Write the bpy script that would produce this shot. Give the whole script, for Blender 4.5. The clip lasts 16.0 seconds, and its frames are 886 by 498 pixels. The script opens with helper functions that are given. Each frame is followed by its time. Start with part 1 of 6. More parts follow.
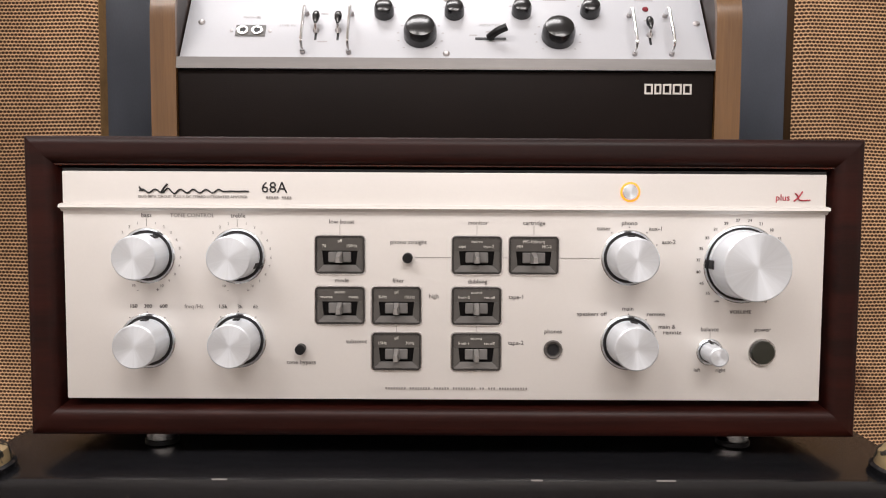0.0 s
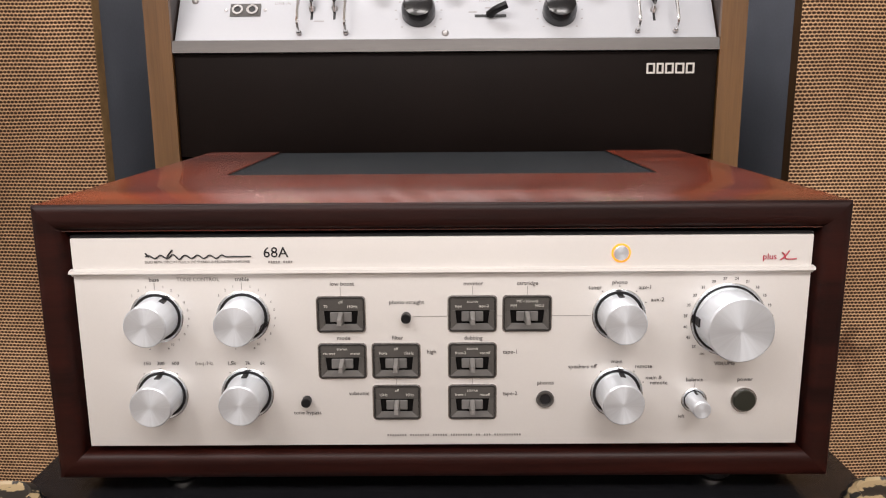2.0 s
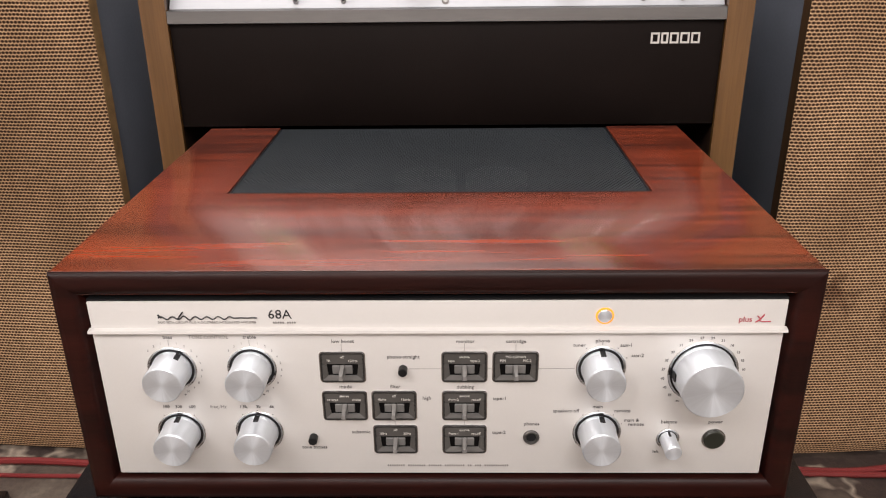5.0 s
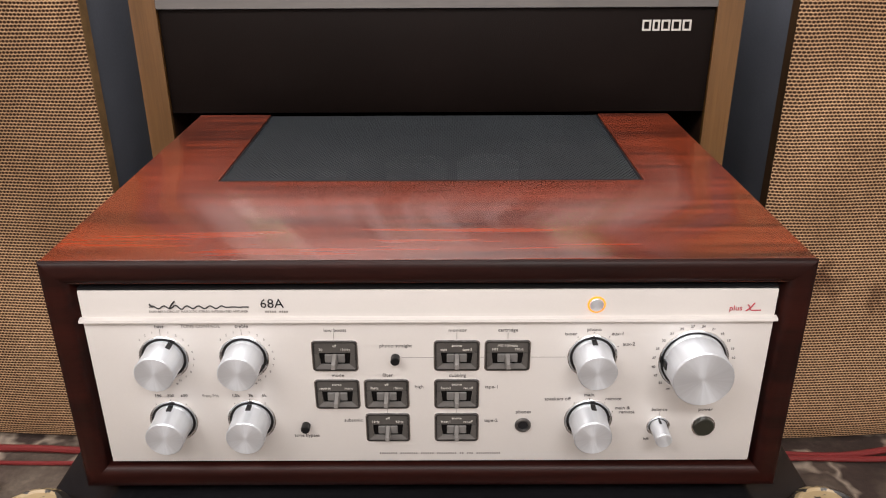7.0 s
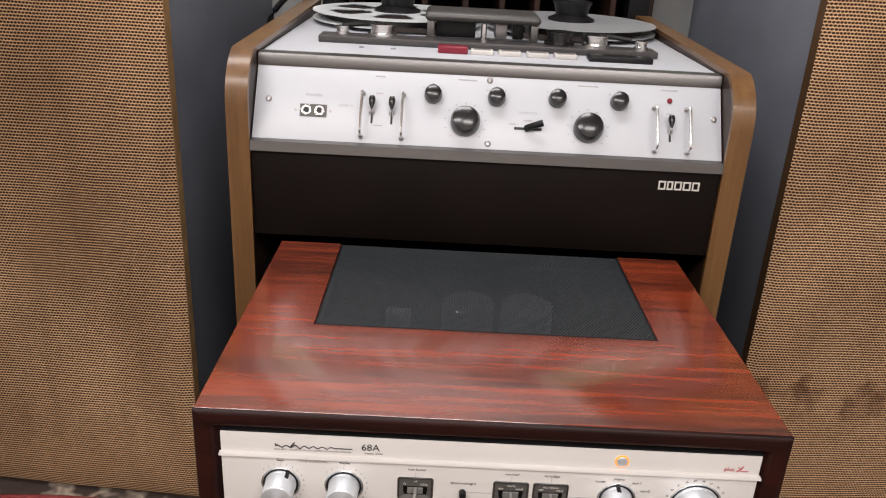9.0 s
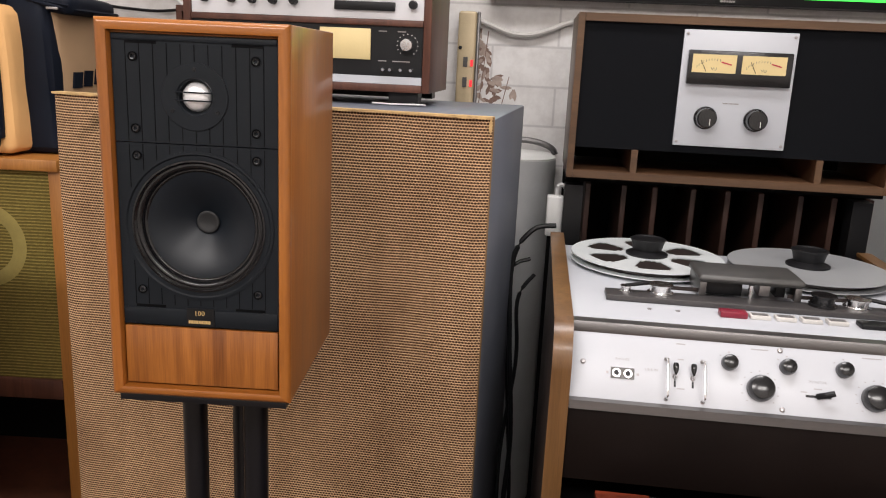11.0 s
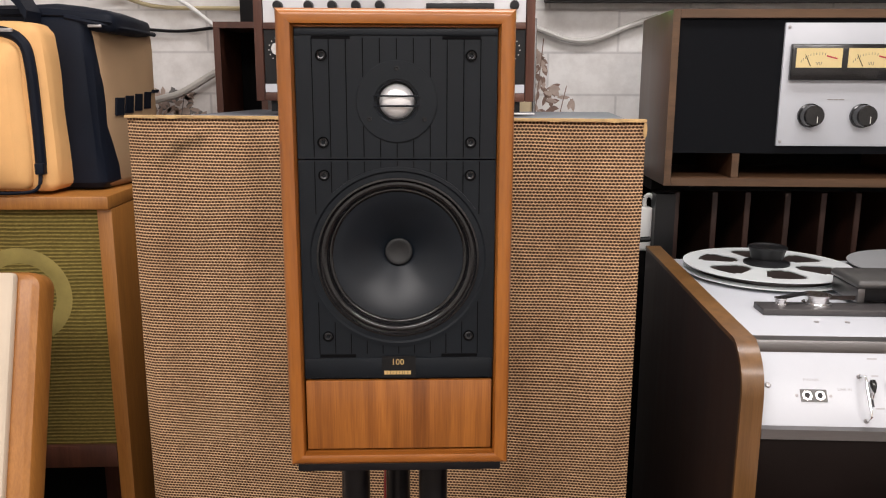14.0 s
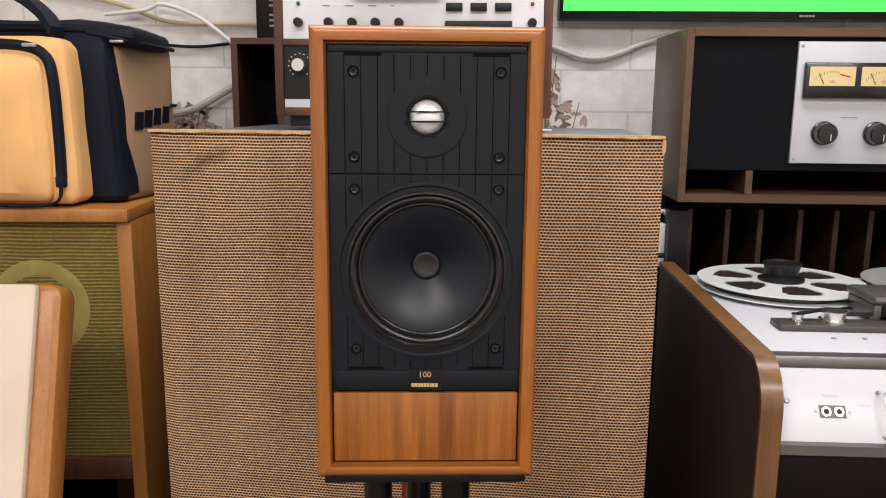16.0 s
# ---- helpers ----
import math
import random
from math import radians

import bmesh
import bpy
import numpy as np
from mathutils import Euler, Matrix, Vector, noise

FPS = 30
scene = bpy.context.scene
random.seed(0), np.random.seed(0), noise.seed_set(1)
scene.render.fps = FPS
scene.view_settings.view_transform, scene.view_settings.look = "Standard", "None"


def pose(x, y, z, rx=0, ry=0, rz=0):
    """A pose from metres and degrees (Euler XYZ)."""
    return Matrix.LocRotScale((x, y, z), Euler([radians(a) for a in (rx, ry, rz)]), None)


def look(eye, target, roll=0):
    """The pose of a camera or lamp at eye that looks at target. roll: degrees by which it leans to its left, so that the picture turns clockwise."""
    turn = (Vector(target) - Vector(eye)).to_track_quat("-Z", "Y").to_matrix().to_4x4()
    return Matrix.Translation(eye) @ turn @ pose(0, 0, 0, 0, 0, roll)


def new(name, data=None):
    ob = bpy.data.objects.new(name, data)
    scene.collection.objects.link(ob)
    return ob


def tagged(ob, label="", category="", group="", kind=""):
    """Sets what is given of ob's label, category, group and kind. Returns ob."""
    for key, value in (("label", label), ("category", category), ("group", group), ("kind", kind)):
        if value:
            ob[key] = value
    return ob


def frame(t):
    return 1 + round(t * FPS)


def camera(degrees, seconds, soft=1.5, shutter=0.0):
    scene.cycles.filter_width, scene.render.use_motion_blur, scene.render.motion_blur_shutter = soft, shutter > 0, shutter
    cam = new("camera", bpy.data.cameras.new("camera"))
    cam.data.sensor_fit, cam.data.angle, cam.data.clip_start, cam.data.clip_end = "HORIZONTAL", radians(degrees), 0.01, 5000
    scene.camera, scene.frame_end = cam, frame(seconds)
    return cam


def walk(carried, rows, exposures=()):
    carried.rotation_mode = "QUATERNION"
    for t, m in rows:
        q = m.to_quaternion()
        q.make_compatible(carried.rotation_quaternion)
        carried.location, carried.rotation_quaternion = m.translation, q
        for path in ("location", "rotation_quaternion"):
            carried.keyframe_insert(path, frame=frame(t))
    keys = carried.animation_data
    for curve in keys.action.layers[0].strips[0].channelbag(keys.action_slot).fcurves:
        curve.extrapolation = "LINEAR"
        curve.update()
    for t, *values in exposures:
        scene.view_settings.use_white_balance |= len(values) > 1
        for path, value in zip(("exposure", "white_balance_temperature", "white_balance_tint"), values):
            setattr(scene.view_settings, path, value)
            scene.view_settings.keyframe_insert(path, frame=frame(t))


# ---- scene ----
cam = camera(58.4, 16.0, soft=1.1)
PATH = [
    (0, (-0.003, -0.433, 0.478), (0.006, 1.563, 0.346), 0.3),
    (0.5, (-0.003, -0.433, 0.478), (0.005, 1.561, 0.326), 0.2),
    (1, (-0.003, -0.433, 0.483), (0.001, 1.557, 0.28), -0.0),
    (1.5, (-0.002, -0.435, 0.531), (-0.003, 1.542, 0.229), -0.2),
    (2, (0.003, -0.435, 0.575), (-0.006, 1.523, 0.165), -0.4),
    (2.5, (0.002, -0.424, 0.604), (-0.017, 1.509, 0.093), -0.3),
    (3, (0.0, -0.416, 0.629), (-0.035, 1.489, 0.02), -0.4),
    (3.5, (0.007, -0.418, 0.655), (-0.032, 1.464, -0.021), -0.4),
    (3.7, (0.011, -0.419, 0.667), (-0.032, 1.457, -0.025), -0.5),
    (6, (0.013, -0.42, 0.705), (-0.009, 1.408, -0.106), -0.7),
    (6.5, (0.012, -0.42, 0.705), (-0.004, 1.407, -0.108), -0.6),
    (7, (0.011, -0.419, 0.704), (0.004, 1.409, -0.108), -0.3),
    (7.5, (0.011, -0.42, 0.705), (0.01, 1.407, -0.108), 0.0),
    (8, (0.007, -0.425, 0.709), (0.021, 1.402, -0.104), 0.8),
    (8.5, (-0.02, -0.477, 0.78), (0.007, 1.354, -0.026), 1.9),
    (9, (-0.051, -0.504, 0.858), (-0.032, 1.345, 0.097), 3.1),
    (9.5, (-0.096, -0.558, 0.972), (-0.136, 1.325, 0.298), 3.7),
    (10, (-0.18, -0.601, 1.031), (-0.306, 1.312, 0.464), 4.0),
    (10.2, (-0.209, -0.608, 1.04), (-0.368, 1.313, 0.506), 4.1),
    (12.3, (-0.514, -0.561, 1.046), (-0.742, 1.376, 0.603), 0.9),
    (12.5, (-0.527, -0.55, 1.042), (-0.733, 1.389, 0.6), 0.7),
    (13, (-0.554, -0.531, 1.044), (-0.711, 1.416, 0.614), 0.2),
    (13.5, (-0.582, -0.522, 1.03), (-0.685, 1.431, 0.612), 0.2),
    (14, (-0.607, -0.501, 1.01), (-0.685, 1.456, 0.605), 0.2),
    (14.5, (-0.621, -0.493, 1.009), (-0.693, 1.467, 0.619), 0.3),
    (15, (-0.626, -0.501, 1.012), (-0.701, 1.462, 0.636), 0.4),
    (15.5, (-0.627, -0.507, 1.012), (-0.71, 1.456, 0.643), 0.4),
    (16, (-0.628, -0.51, 1.01), (-0.714, 1.455, 0.643), 0.5),
]
walk(cam, [(t, look(eye, target, roll)) for t, eye, target, roll in PATH],
     [(0, 0.0), (8.2, 0.0), (9.0, -0.13), (9.6, -0.06), (12.5, -0.05), (14, -0.02), (16, 0.0)])

# ---- light ----
world = bpy.data.worlds.new("world")
scene.world = world
world.use_nodes = True
world.node_tree.nodes["Background"].inputs[0].default_value = (0.9, 0.95, 1.0, 1)
world.node_tree.nodes["Background"].inputs[1].default_value = 0.02


def area_lamp(name, at, target, sx, sy, watts, colour):
    d = bpy.data.lights.new(name, "AREA")
    d.shape, d.size, d.size_y, d.energy, d.color = "RECTANGLE", sx, sy, watts, colour
    ob = new(name, d)
    ob.matrix_world = look(at, target)
    return tagged(ob, "white ceiling light panel shining into the showroom", "lamp", kind="structure")


area_lamp("ceiling_light_front", (0.5, -1.9, 2.36), (0.5, -1.9, 0), 1.5, 0.7, 61, (1, 0.938, 0.915))
area_lamp("ceiling_light_side", (-1.3, -1.5, 2.36), (-1.3, -1.5, 0), 1.4, 0.7, 50, (1, 0.938, 0.915))
area_lamp("ceiling_light_rear", (-0.3, 0.32, 2.36), (-0.3, 0.32, 0), 1.4, 0.4, 27, (1, 0.96, 0.965))


# ---- materials ----
def nodes_of(name):
    m = bpy.data.materials.new(name)
    m.use_nodes = True
    nt = m.node_tree
    return m, nt, nt.nodes["Principled BSDF"]


def coords(nt, scale=(1, 1, 1), rot=(0, 0, 0)):
    tc = nt.nodes.new("ShaderNodeTexCoord")
    mp = nt.nodes.new("ShaderNodeMapping")
    mp.inputs["Scale"].default_value = scale
    mp.inputs["Rotation"].default_value = rot
    nt.links.new(tc.outputs["Object"], mp.inputs["Vector"])
    return mp.outputs["Vector"]


def noise_tex(nt, vec, scale, detail=4, rough=0.55):
    n = nt.nodes.new("ShaderNodeTexNoise")
    n.inputs["Scale"].default_value, n.inputs["Detail"].default_value, n.inputs["Roughness"].default_value = scale, detail, rough
    nt.links.new(vec, n.inputs["Vector"])
    return n.outputs["Fac"]


def ramp(nt, fac, stops):
    r = nt.nodes.new("ShaderNodeValToRGB")
    e = r.color_ramp.elements
    while len(e) < len(stops):
        e.new(0.5)
    for el, (p, c) in zip(e, stops):
        el.position, el.color = p, (*c, 1)
    nt.links.new(fac, r.inputs["Fac"])
    return r.outputs["Color"]


def mix(nt, a, b, fac, mode="MIX"):
    n = nt.nodes.new("ShaderNodeMix")
    n.data_type, n.blend_type = "RGBA", mode
    for sock, v in ((n.inputs[0], fac), (n.inputs[6], a), (n.inputs[7], b)):
        if isinstance(v, (int, float)):
            sock.default_value = v
        elif isinstance(v, tuple):
            sock.default_value = (*v, 1)
        else:
            nt.links.new(v, sock)
    return n.outputs[2]


def bump(nt, bsdf, height, strength=0.2, distance=0.001):
    b = nt.nodes.new("ShaderNodeBump")
    b.inputs["Strength"].default_value, b.inputs["Distance"].default_value = strength, distance
    nt.links.new(height, b.inputs["Height"])
    nt.links.new(b.outputs["Normal"], bsdf.inputs["Normal"])


def to_rough(nt, bsdf, fac, lo, hi):
    r = nt.nodes.new("ShaderNodeMapRange")
    r.inputs["To Min"].default_value, r.inputs["To Max"].default_value = lo, hi
    nt.links.new(fac, r.inputs["Value"])
    nt.links.new(r.outputs[0], bsdf.inputs["Roughness"])


def plain(name, c, rough=0.5, metal=0.0, var=0.12, scale=9, fine=320, relief=0.08, stretch=(1, 1, 1), coat=0.0, spec=0.5):
    """Paint, plastic or metal: large patches, fine grain, slightly uneven gloss."""
    m, nt, b = nodes_of(name)
    v = coords(nt, stretch)
    big, small = noise_tex(nt, v, scale), noise_tex(nt, v, fine, 2)
    d = tuple(x * (1 - var) for x in c)
    u = tuple(min(1, x * (1 + var)) for x in c)
    col = ramp(nt, big, [(0.3, d), (0.7, u)])
    col = mix(nt, col, ramp(nt, small, [(0.3, (0.85, 0.85, 0.85)), (0.7, (1, 1, 1))]), min(1, var * 3), "MULTIPLY")
    nt.links.new(col, b.inputs["Base Color"])
    to_rough(nt, b, big, max(0.02, rough * 0.85), min(1, rough * 1.15))
    b.inputs["Metallic"].default_value = metal
    b.inputs["Coat Weight"].default_value = coat
    b.inputs["Specular IOR Level"].default_value = spec
    bump(nt, b, small, relief, 0.0006)
    return m


def wood(name, dark, light, along="x", rough=0.4, coat=0.2, lines=60, stretch=14, relief=0.06):
    """Veneer with the grain running along one axis."""
    m, nt, b = nodes_of(name)
    k = {"x": (1.0 / stretch, 1, 1), "y": (1, 1.0 / stretch, 1), "z": (1, 1, 1.0 / stretch)}[along]
    v = coords(nt, k)
    big, mid, fine = noise_tex(nt, v, lines * 0.22, 5, 0.6), noise_tex(nt, v, lines, 4, 0.6), noise_tex(nt, v, lines * 9, 2)
    mean = tuple((a + c) / 2 for a, c in zip(dark, light))
    col = mix(nt, ramp(nt, big, [(0.32, dark), (0.5, mean), (0.7, light)]), ramp(nt, mid, [(0.35, dark), (0.65, light)]), 0.45)
    col = mix(nt, col, ramp(nt, fine, [(0.35, (0.72, 0.7, 0.68)), (0.62, (1, 1, 1))]), 0.5, "MULTIPLY")
    nt.links.new(col, b.inputs["Base Color"])
    to_rough(nt, b, mid, rough * 0.85, rough * 1.2)
    b.inputs["Coat Weight"].default_value, b.inputs["Coat Roughness"].default_value = coat, 0.15
    bump(nt, b, fine, relief, 0.0004)
    nt.links.new(b.inputs["Normal"].links[0].from_socket, b.inputs["Coat Normal"])
    return m


def brushed(name, c, rough=0.3, rings=False, along="x"):
    """Machined aluminium: fine lines along one axis, or turned rings round y."""
    m, nt, b = nodes_of(name)
    b.inputs["Metallic"].default_value = 1.0
    if rings:
        v = coords(nt)
        sep = nt.nodes.new("ShaderNodeSeparateXYZ")
        nt.links.new(v, sep.inputs[0])
        at = nt.nodes.new("ShaderNodeMath")
        at.operation = "ARCTAN2"
        nt.links.new(sep.outputs["X"], at.inputs[0])
        nt.links.new(sep.outputs["Z"], at.inputs[1])
        n = nt.nodes.new("ShaderNodeTexNoise")
        n.noise_dimensions = "1D"
        n.inputs["Scale"].default_value, n.inputs["Detail"].default_value = 5, 4
        nt.links.new(at.outputs[0], n.inputs["W"])
        g = n.outputs["Fac"]
        b.inputs["Anisotropic"].default_value = 0.8
        b.inputs["Anisotropic Rotation"].default_value = 0.25
        b.inputs["Metallic"].default_value = 0.72
        tg = nt.nodes.new("ShaderNodeTangent")
        tg.direction_type, tg.axis = "RADIAL", "Y"
        nt.links.new(tg.outputs[0], b.inputs["Tangent"])
    else:
        k = {"x": (0.02, 1, 1), "y": (1, 0.02, 1), "z": (1, 1, 0.02)}[along]
        g = noise_tex(nt, coords(nt, k), 900, 2)
    nt.links.new(ramp(nt, g, [(0.3, tuple(x * 0.94 for x in c)), (0.7, c)]), b.inputs["Base Color"])
    to_rough(nt, b, g, rough * 0.95, rough * 1.06)
    return m


def math_node(nt, op, a, b=0.0):
    n = nt.nodes.new("ShaderNodeMath")
    n.operation = op
    for sock, v in ((n.inputs[0], a), (n.inputs[1], b)):
        if isinstance(v, (int, float)):
            sock.default_value = v
        else:
            nt.links.new(v, sock)
    return n.outputs[0]


def weave(name, dark, mid, tan, w=0.0046, h=0.0041, stain=0.25, tide=0.0, smear=None, hole=(0.84, 1.1)):
    """Speaker cloth: staggered oval holes between tan threads. tide: the height of an old water stain."""
    m, nt, b = nodes_of(name)
    v = coords(nt, (1, 1, 1), (math.pi / 2, 0, 0))
    wob = nt.nodes.new("ShaderNodeTexNoise")
    wob.inputs["Scale"].default_value, wob.inputs["Detail"].default_value = 4.5, 2
    nt.links.new(v, wob.inputs["Vector"])
    warp = nt.nodes.new("ShaderNodeVectorMath")
    warp.operation = "MULTIPLY_ADD"
    warp.inputs[1].default_value = (0.004, 0.012, 0)
    nt.links.new(wob.outputs["Color"], warp.inputs[0])
    nt.links.new(v, warp.inputs[2])
    cell = nt.nodes.new("ShaderNodeSeparateXYZ")
    nt.links.new(warp.outputs[0], cell.inputs[0])
    rows = math_node(nt, "DIVIDE", cell.outputs["Y"], h)
    odd = math_node(nt, "MULTIPLY", math_node(nt, "FLOORED_MODULO", math_node(nt, "FLOOR", rows), 2.0), 0.5)
    cols = math_node(nt, "ADD", math_node(nt, "DIVIDE", cell.outputs["X"], w), odd)
    fx = math_node(nt, "MULTIPLY", math_node(nt, "SUBTRACT", math_node(nt, "FRACT", cols), 0.5), 2 * hole[0])
    fz = math_node(nt, "MULTIPLY", math_node(nt, "SUBTRACT", math_node(nt, "FRACT", rows), 0.5), 2 * hole[1])
    open_ = math_node(nt, "SQRT", math_node(nt, "ADD", math_node(nt, "MULTIPLY", fx, fx), math_node(nt, "MULTIPLY", fz, fz)))
    col = ramp(nt, open_, [(0.28, dark), (0.69, mid), (1.0, tan)])
    threads = noise_tex(nt, coords(nt, (0.25, 1, 1)), 700, 2)
    col = mix(nt, col, ramp(nt, threads, [(0.3, (0.6, 0.57, 0.55)), (0.7, (1.15, 1.15, 1.15))]), 0.75, "MULTIPLY")
    dirt = noise_tex(nt, v, 4.5, 5, 0.6)
    col = mix(nt, col, ramp(nt, dirt, [(0.36, (0.55, 0.5, 0.45)), (0.56, (1, 1, 1))]), stain * 2, "MULTIPLY")
    streak = noise_tex(nt, coords(nt, (7, 1, 1.2)), 2.2, 4, 0.6)
    col = mix(nt, col, ramp(nt, streak, [(0.35, (0.68, 0.64, 0.6)), (0.52, (1, 1, 1))]), stain * 1.6, "MULTIPLY")
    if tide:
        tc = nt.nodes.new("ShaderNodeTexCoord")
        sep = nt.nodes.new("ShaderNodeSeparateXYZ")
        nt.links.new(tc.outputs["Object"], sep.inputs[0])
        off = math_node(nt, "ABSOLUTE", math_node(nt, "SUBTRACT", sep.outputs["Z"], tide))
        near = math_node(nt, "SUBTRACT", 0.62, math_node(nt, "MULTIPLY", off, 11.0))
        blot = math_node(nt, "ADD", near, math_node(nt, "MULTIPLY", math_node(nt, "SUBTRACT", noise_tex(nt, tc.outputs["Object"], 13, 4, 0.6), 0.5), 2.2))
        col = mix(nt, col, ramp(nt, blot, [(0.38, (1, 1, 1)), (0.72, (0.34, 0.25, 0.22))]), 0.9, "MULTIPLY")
    if smear:
        tc = nt.nodes.new("ShaderNodeTexCoord")
        off = nt.nodes.new("ShaderNodeVectorMath")
        off.operation = "SUBTRACT"
        off.inputs[1].default_value = smear
        nt.links.new(tc.outputs["Object"], off.inputs[0])
        turn = nt.nodes.new("ShaderNodeMapping")
        turn.inputs["Rotation"].default_value = (0, math.radians(27), 0)
        nt.links.new(off.outputs[0], turn.inputs["Vector"])
        squash = nt.nodes.new("ShaderNodeVectorMath")
        squash.operation = "MULTIPLY"
        squash.inputs[1].default_value = (10, 0, 38)
        nt.links.new(turn.outputs[0], squash.inputs[0])
        far = nt.nodes.new("ShaderNodeVectorMath")
        far.operation = "LENGTH"
        nt.links.new(squash.outputs[0], far.inputs[0])
        edge = nt.nodes.new("ShaderNodeMath")
        edge.operation = "ADD"
        nt.links.new(noise_tex(nt, tc.outputs["Object"], 45, 4, 0.65), edge.inputs[0])
        nt.links.new(far.outputs["Value"], edge.inputs[1])
        col = mix(nt, col, ramp(nt, edge.outputs[0], [(0.55, (0.3, 0.3, 0.24)), (1.0, (1, 1, 1))]), 0.85, "MULTIPLY")
    nt.links.new(col, b.inputs["Base Color"])
    b.inputs["Roughness"].default_value = 0.75
    b.inputs["Specular IOR Level"].default_value = 0.25
    bump(nt, b, open_, 0.4, 0.001)
    return m


def glow(name, c, strength):
    m, nt, b = nodes_of(name)
    b.inputs["Base Color"].default_value = (*c, 1)
    b.inputs["Emission Color"].default_value = (*c, 1)
    b.inputs["Emission Strength"].default_value = strength
    return m


def lacquered(m, rough, ior):
    """Gloss that is smeared across the grain, as on polished veneer with the grain along x."""
    nt = m.node_tree
    b = nt.nodes["Principled BSDF"]
    for link in list(b.inputs["Roughness"].links):
        nt.links.remove(link)
    b.inputs["Roughness"].default_value, b.inputs["IOR"].default_value = rough, ior
    b.inputs["Anisotropic"].default_value = 0.9
    tg = nt.nodes.new("ShaderNodeTangent")
    tg.direction_type, tg.axis = "RADIAL", "X"
    nt.links.new(tg.outputs[0], b.inputs["Tangent"])
    return m


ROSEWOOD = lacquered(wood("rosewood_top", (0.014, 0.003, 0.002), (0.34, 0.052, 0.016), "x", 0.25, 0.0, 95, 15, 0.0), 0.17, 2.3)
# the case's rosewood again, its colour darkened for the shaded front and sides
ROSE_SHADED = wood("rosewood_shaded", (0.005, 0.0014, 0.0012), (0.036, 0.0065, 0.004), "x", 0.42, 0.0, 110, 20)
ROSE_SHADED.node_tree.nodes["Principled BSDF"].inputs["Specular IOR Level"].default_value = 0.2
WALNUT_DARK = wood("dark_walnut", (0.016, 0.0075, 0.005), (0.046, 0.022, 0.013), "z", 0.45, 0.05, 60)
WALNUT = wood("walnut", (0.046, 0.018, 0.008), (0.115, 0.05, 0.023), "z", 0.42, 0.1, 60)
WALNUT_X = wood("walnut_long", (0.055, 0.027, 0.013), (0.14, 0.07, 0.035), "x", 0.42, 0.1, 60)
PLYEDGE = wood("oiled_edge", (0.1, 0.045, 0.012), (0.21, 0.103, 0.034), "z", 0.36, 0.25, 80, 25)
CHERRY = wood("cherry", (0.21, 0.06, 0.009), (0.43, 0.15, 0.022), "z", 0.34, 0.25, 40, 12)
CHERRY_X = wood("cherry_long", (0.24, 0.072, 0.011), (0.44, 0.155, 0.026), "x", 0.32, 0.3, 40, 14)
TEAK = wood("teak_panel", (0.12, 0.032, 0.005), (0.48, 0.17, 0.03), "z", 0.38, 0.2, 110, 28)
ORANGEWOOD = wood("orange_wood", (0.3, 0.112, 0.02), (0.46, 0.195, 0.043), "z", 0.45, 0.15, 50)
MAHOGANY = wood("mahogany", (0.05, 0.016, 0.009), (0.13, 0.045, 0.025), "z", 0.45, 0.1, 70)
PANEL = plain("champagne_aluminium", (0.71, 0.685, 0.662), 0.42, 0.15, 0.03, 5, 700, 0.03)
ALU = brushed("spun_aluminium", (0.84, 0.89, 0.95), 0.4, True)
ALU_SIDE = brushed("aluminium_side", (0.82, 0.83, 0.84), 0.25, False, "y")
CHROME = plain("chrome", (0.88, 0.88, 0.88), 0.22, 1.0, 0.05, 20, 300, 0.02)
STEEL = plain("grey_steel", (0.42, 0.4, 0.4), 0.4, 0.8, 0.1, 15, 500, 0.05, (0.1, 1, 1))
TRIM_GREY = plain("grey_trim", (0.19, 0.183, 0.18), 0.38, 0.92, 0.15, 20, 500, 0.05, (0.1, 1, 1))
BLACK = plain("black_plastic", (0.008, 0.008, 0.009), 0.42, 0, 0.2, spec=0.3)
BLACK_GLOSS = plain("black_bakelite", (0.009, 0.009, 0.01), 0.24, 0, 0.15, coat=0.3)
BAFFLE = plain("black_baffle", (0.007, 0.0095, 0.013), 0.46, 0, 0.12, 12, 600, 0.1, spec=0.25)
GROOVE = plain("groove_black", (0.003, 0.003, 0.0035), 0.9, 0, 0.1, spec=0.1)
CONE = plain("black_cone", (0.006, 0.009, 0.0135), 0.4, 0, 0.1, 20, 500, 0.04, spec=0.36)
RUBBER = plain("rubber_surround", (0.005, 0.005, 0.006), 0.24, 0, 0.1, 20, 300, 0.02, coat=0.35, spec=0.45)
# near-black that puts the shade of insides and recesses into the colour
SHADE_BLACK = plain("inside_shade_black", (0.004, 0.0035, 0.0035), 0.8, 0, 0.2, spec=0.1)
SWITCH_RIM = plain("dark_switch_rim", (0.05, 0.047, 0.045), 0.4, 0.5, 0.1, 60, 600, 0.04)
SWITCHBOX = plain("grey_switch", (0.085, 0.08, 0.075), 0.3, 0, 0.12, 60, 600, 0.05)
SWITCH_IN = plain("grey_switch_recess", (0.16, 0.155, 0.15), 0.5, 0, 0.12, 60, 600, 0.05)
SWITCH_TAB = plain("grey_switch_tab", (0.27, 0.26, 0.25), 0.4, 0.2, 0.1, 60, 600, 0.05)
INK = plain("grey_ink", (0.11, 0.1, 0.1), 0.6, 0, 0.05)
INK_DARK = plain("black_ink", (0.006, 0.006, 0.008), 0.5, 0, 0.05)
INK_FAINT = plain("faint_ink", (0.28, 0.26, 0.25), 0.6, 0, 0.05)
INK_PALE = plain("pale_ink", (0.38, 0.37, 0.38), 0.6, 0, 0.05)
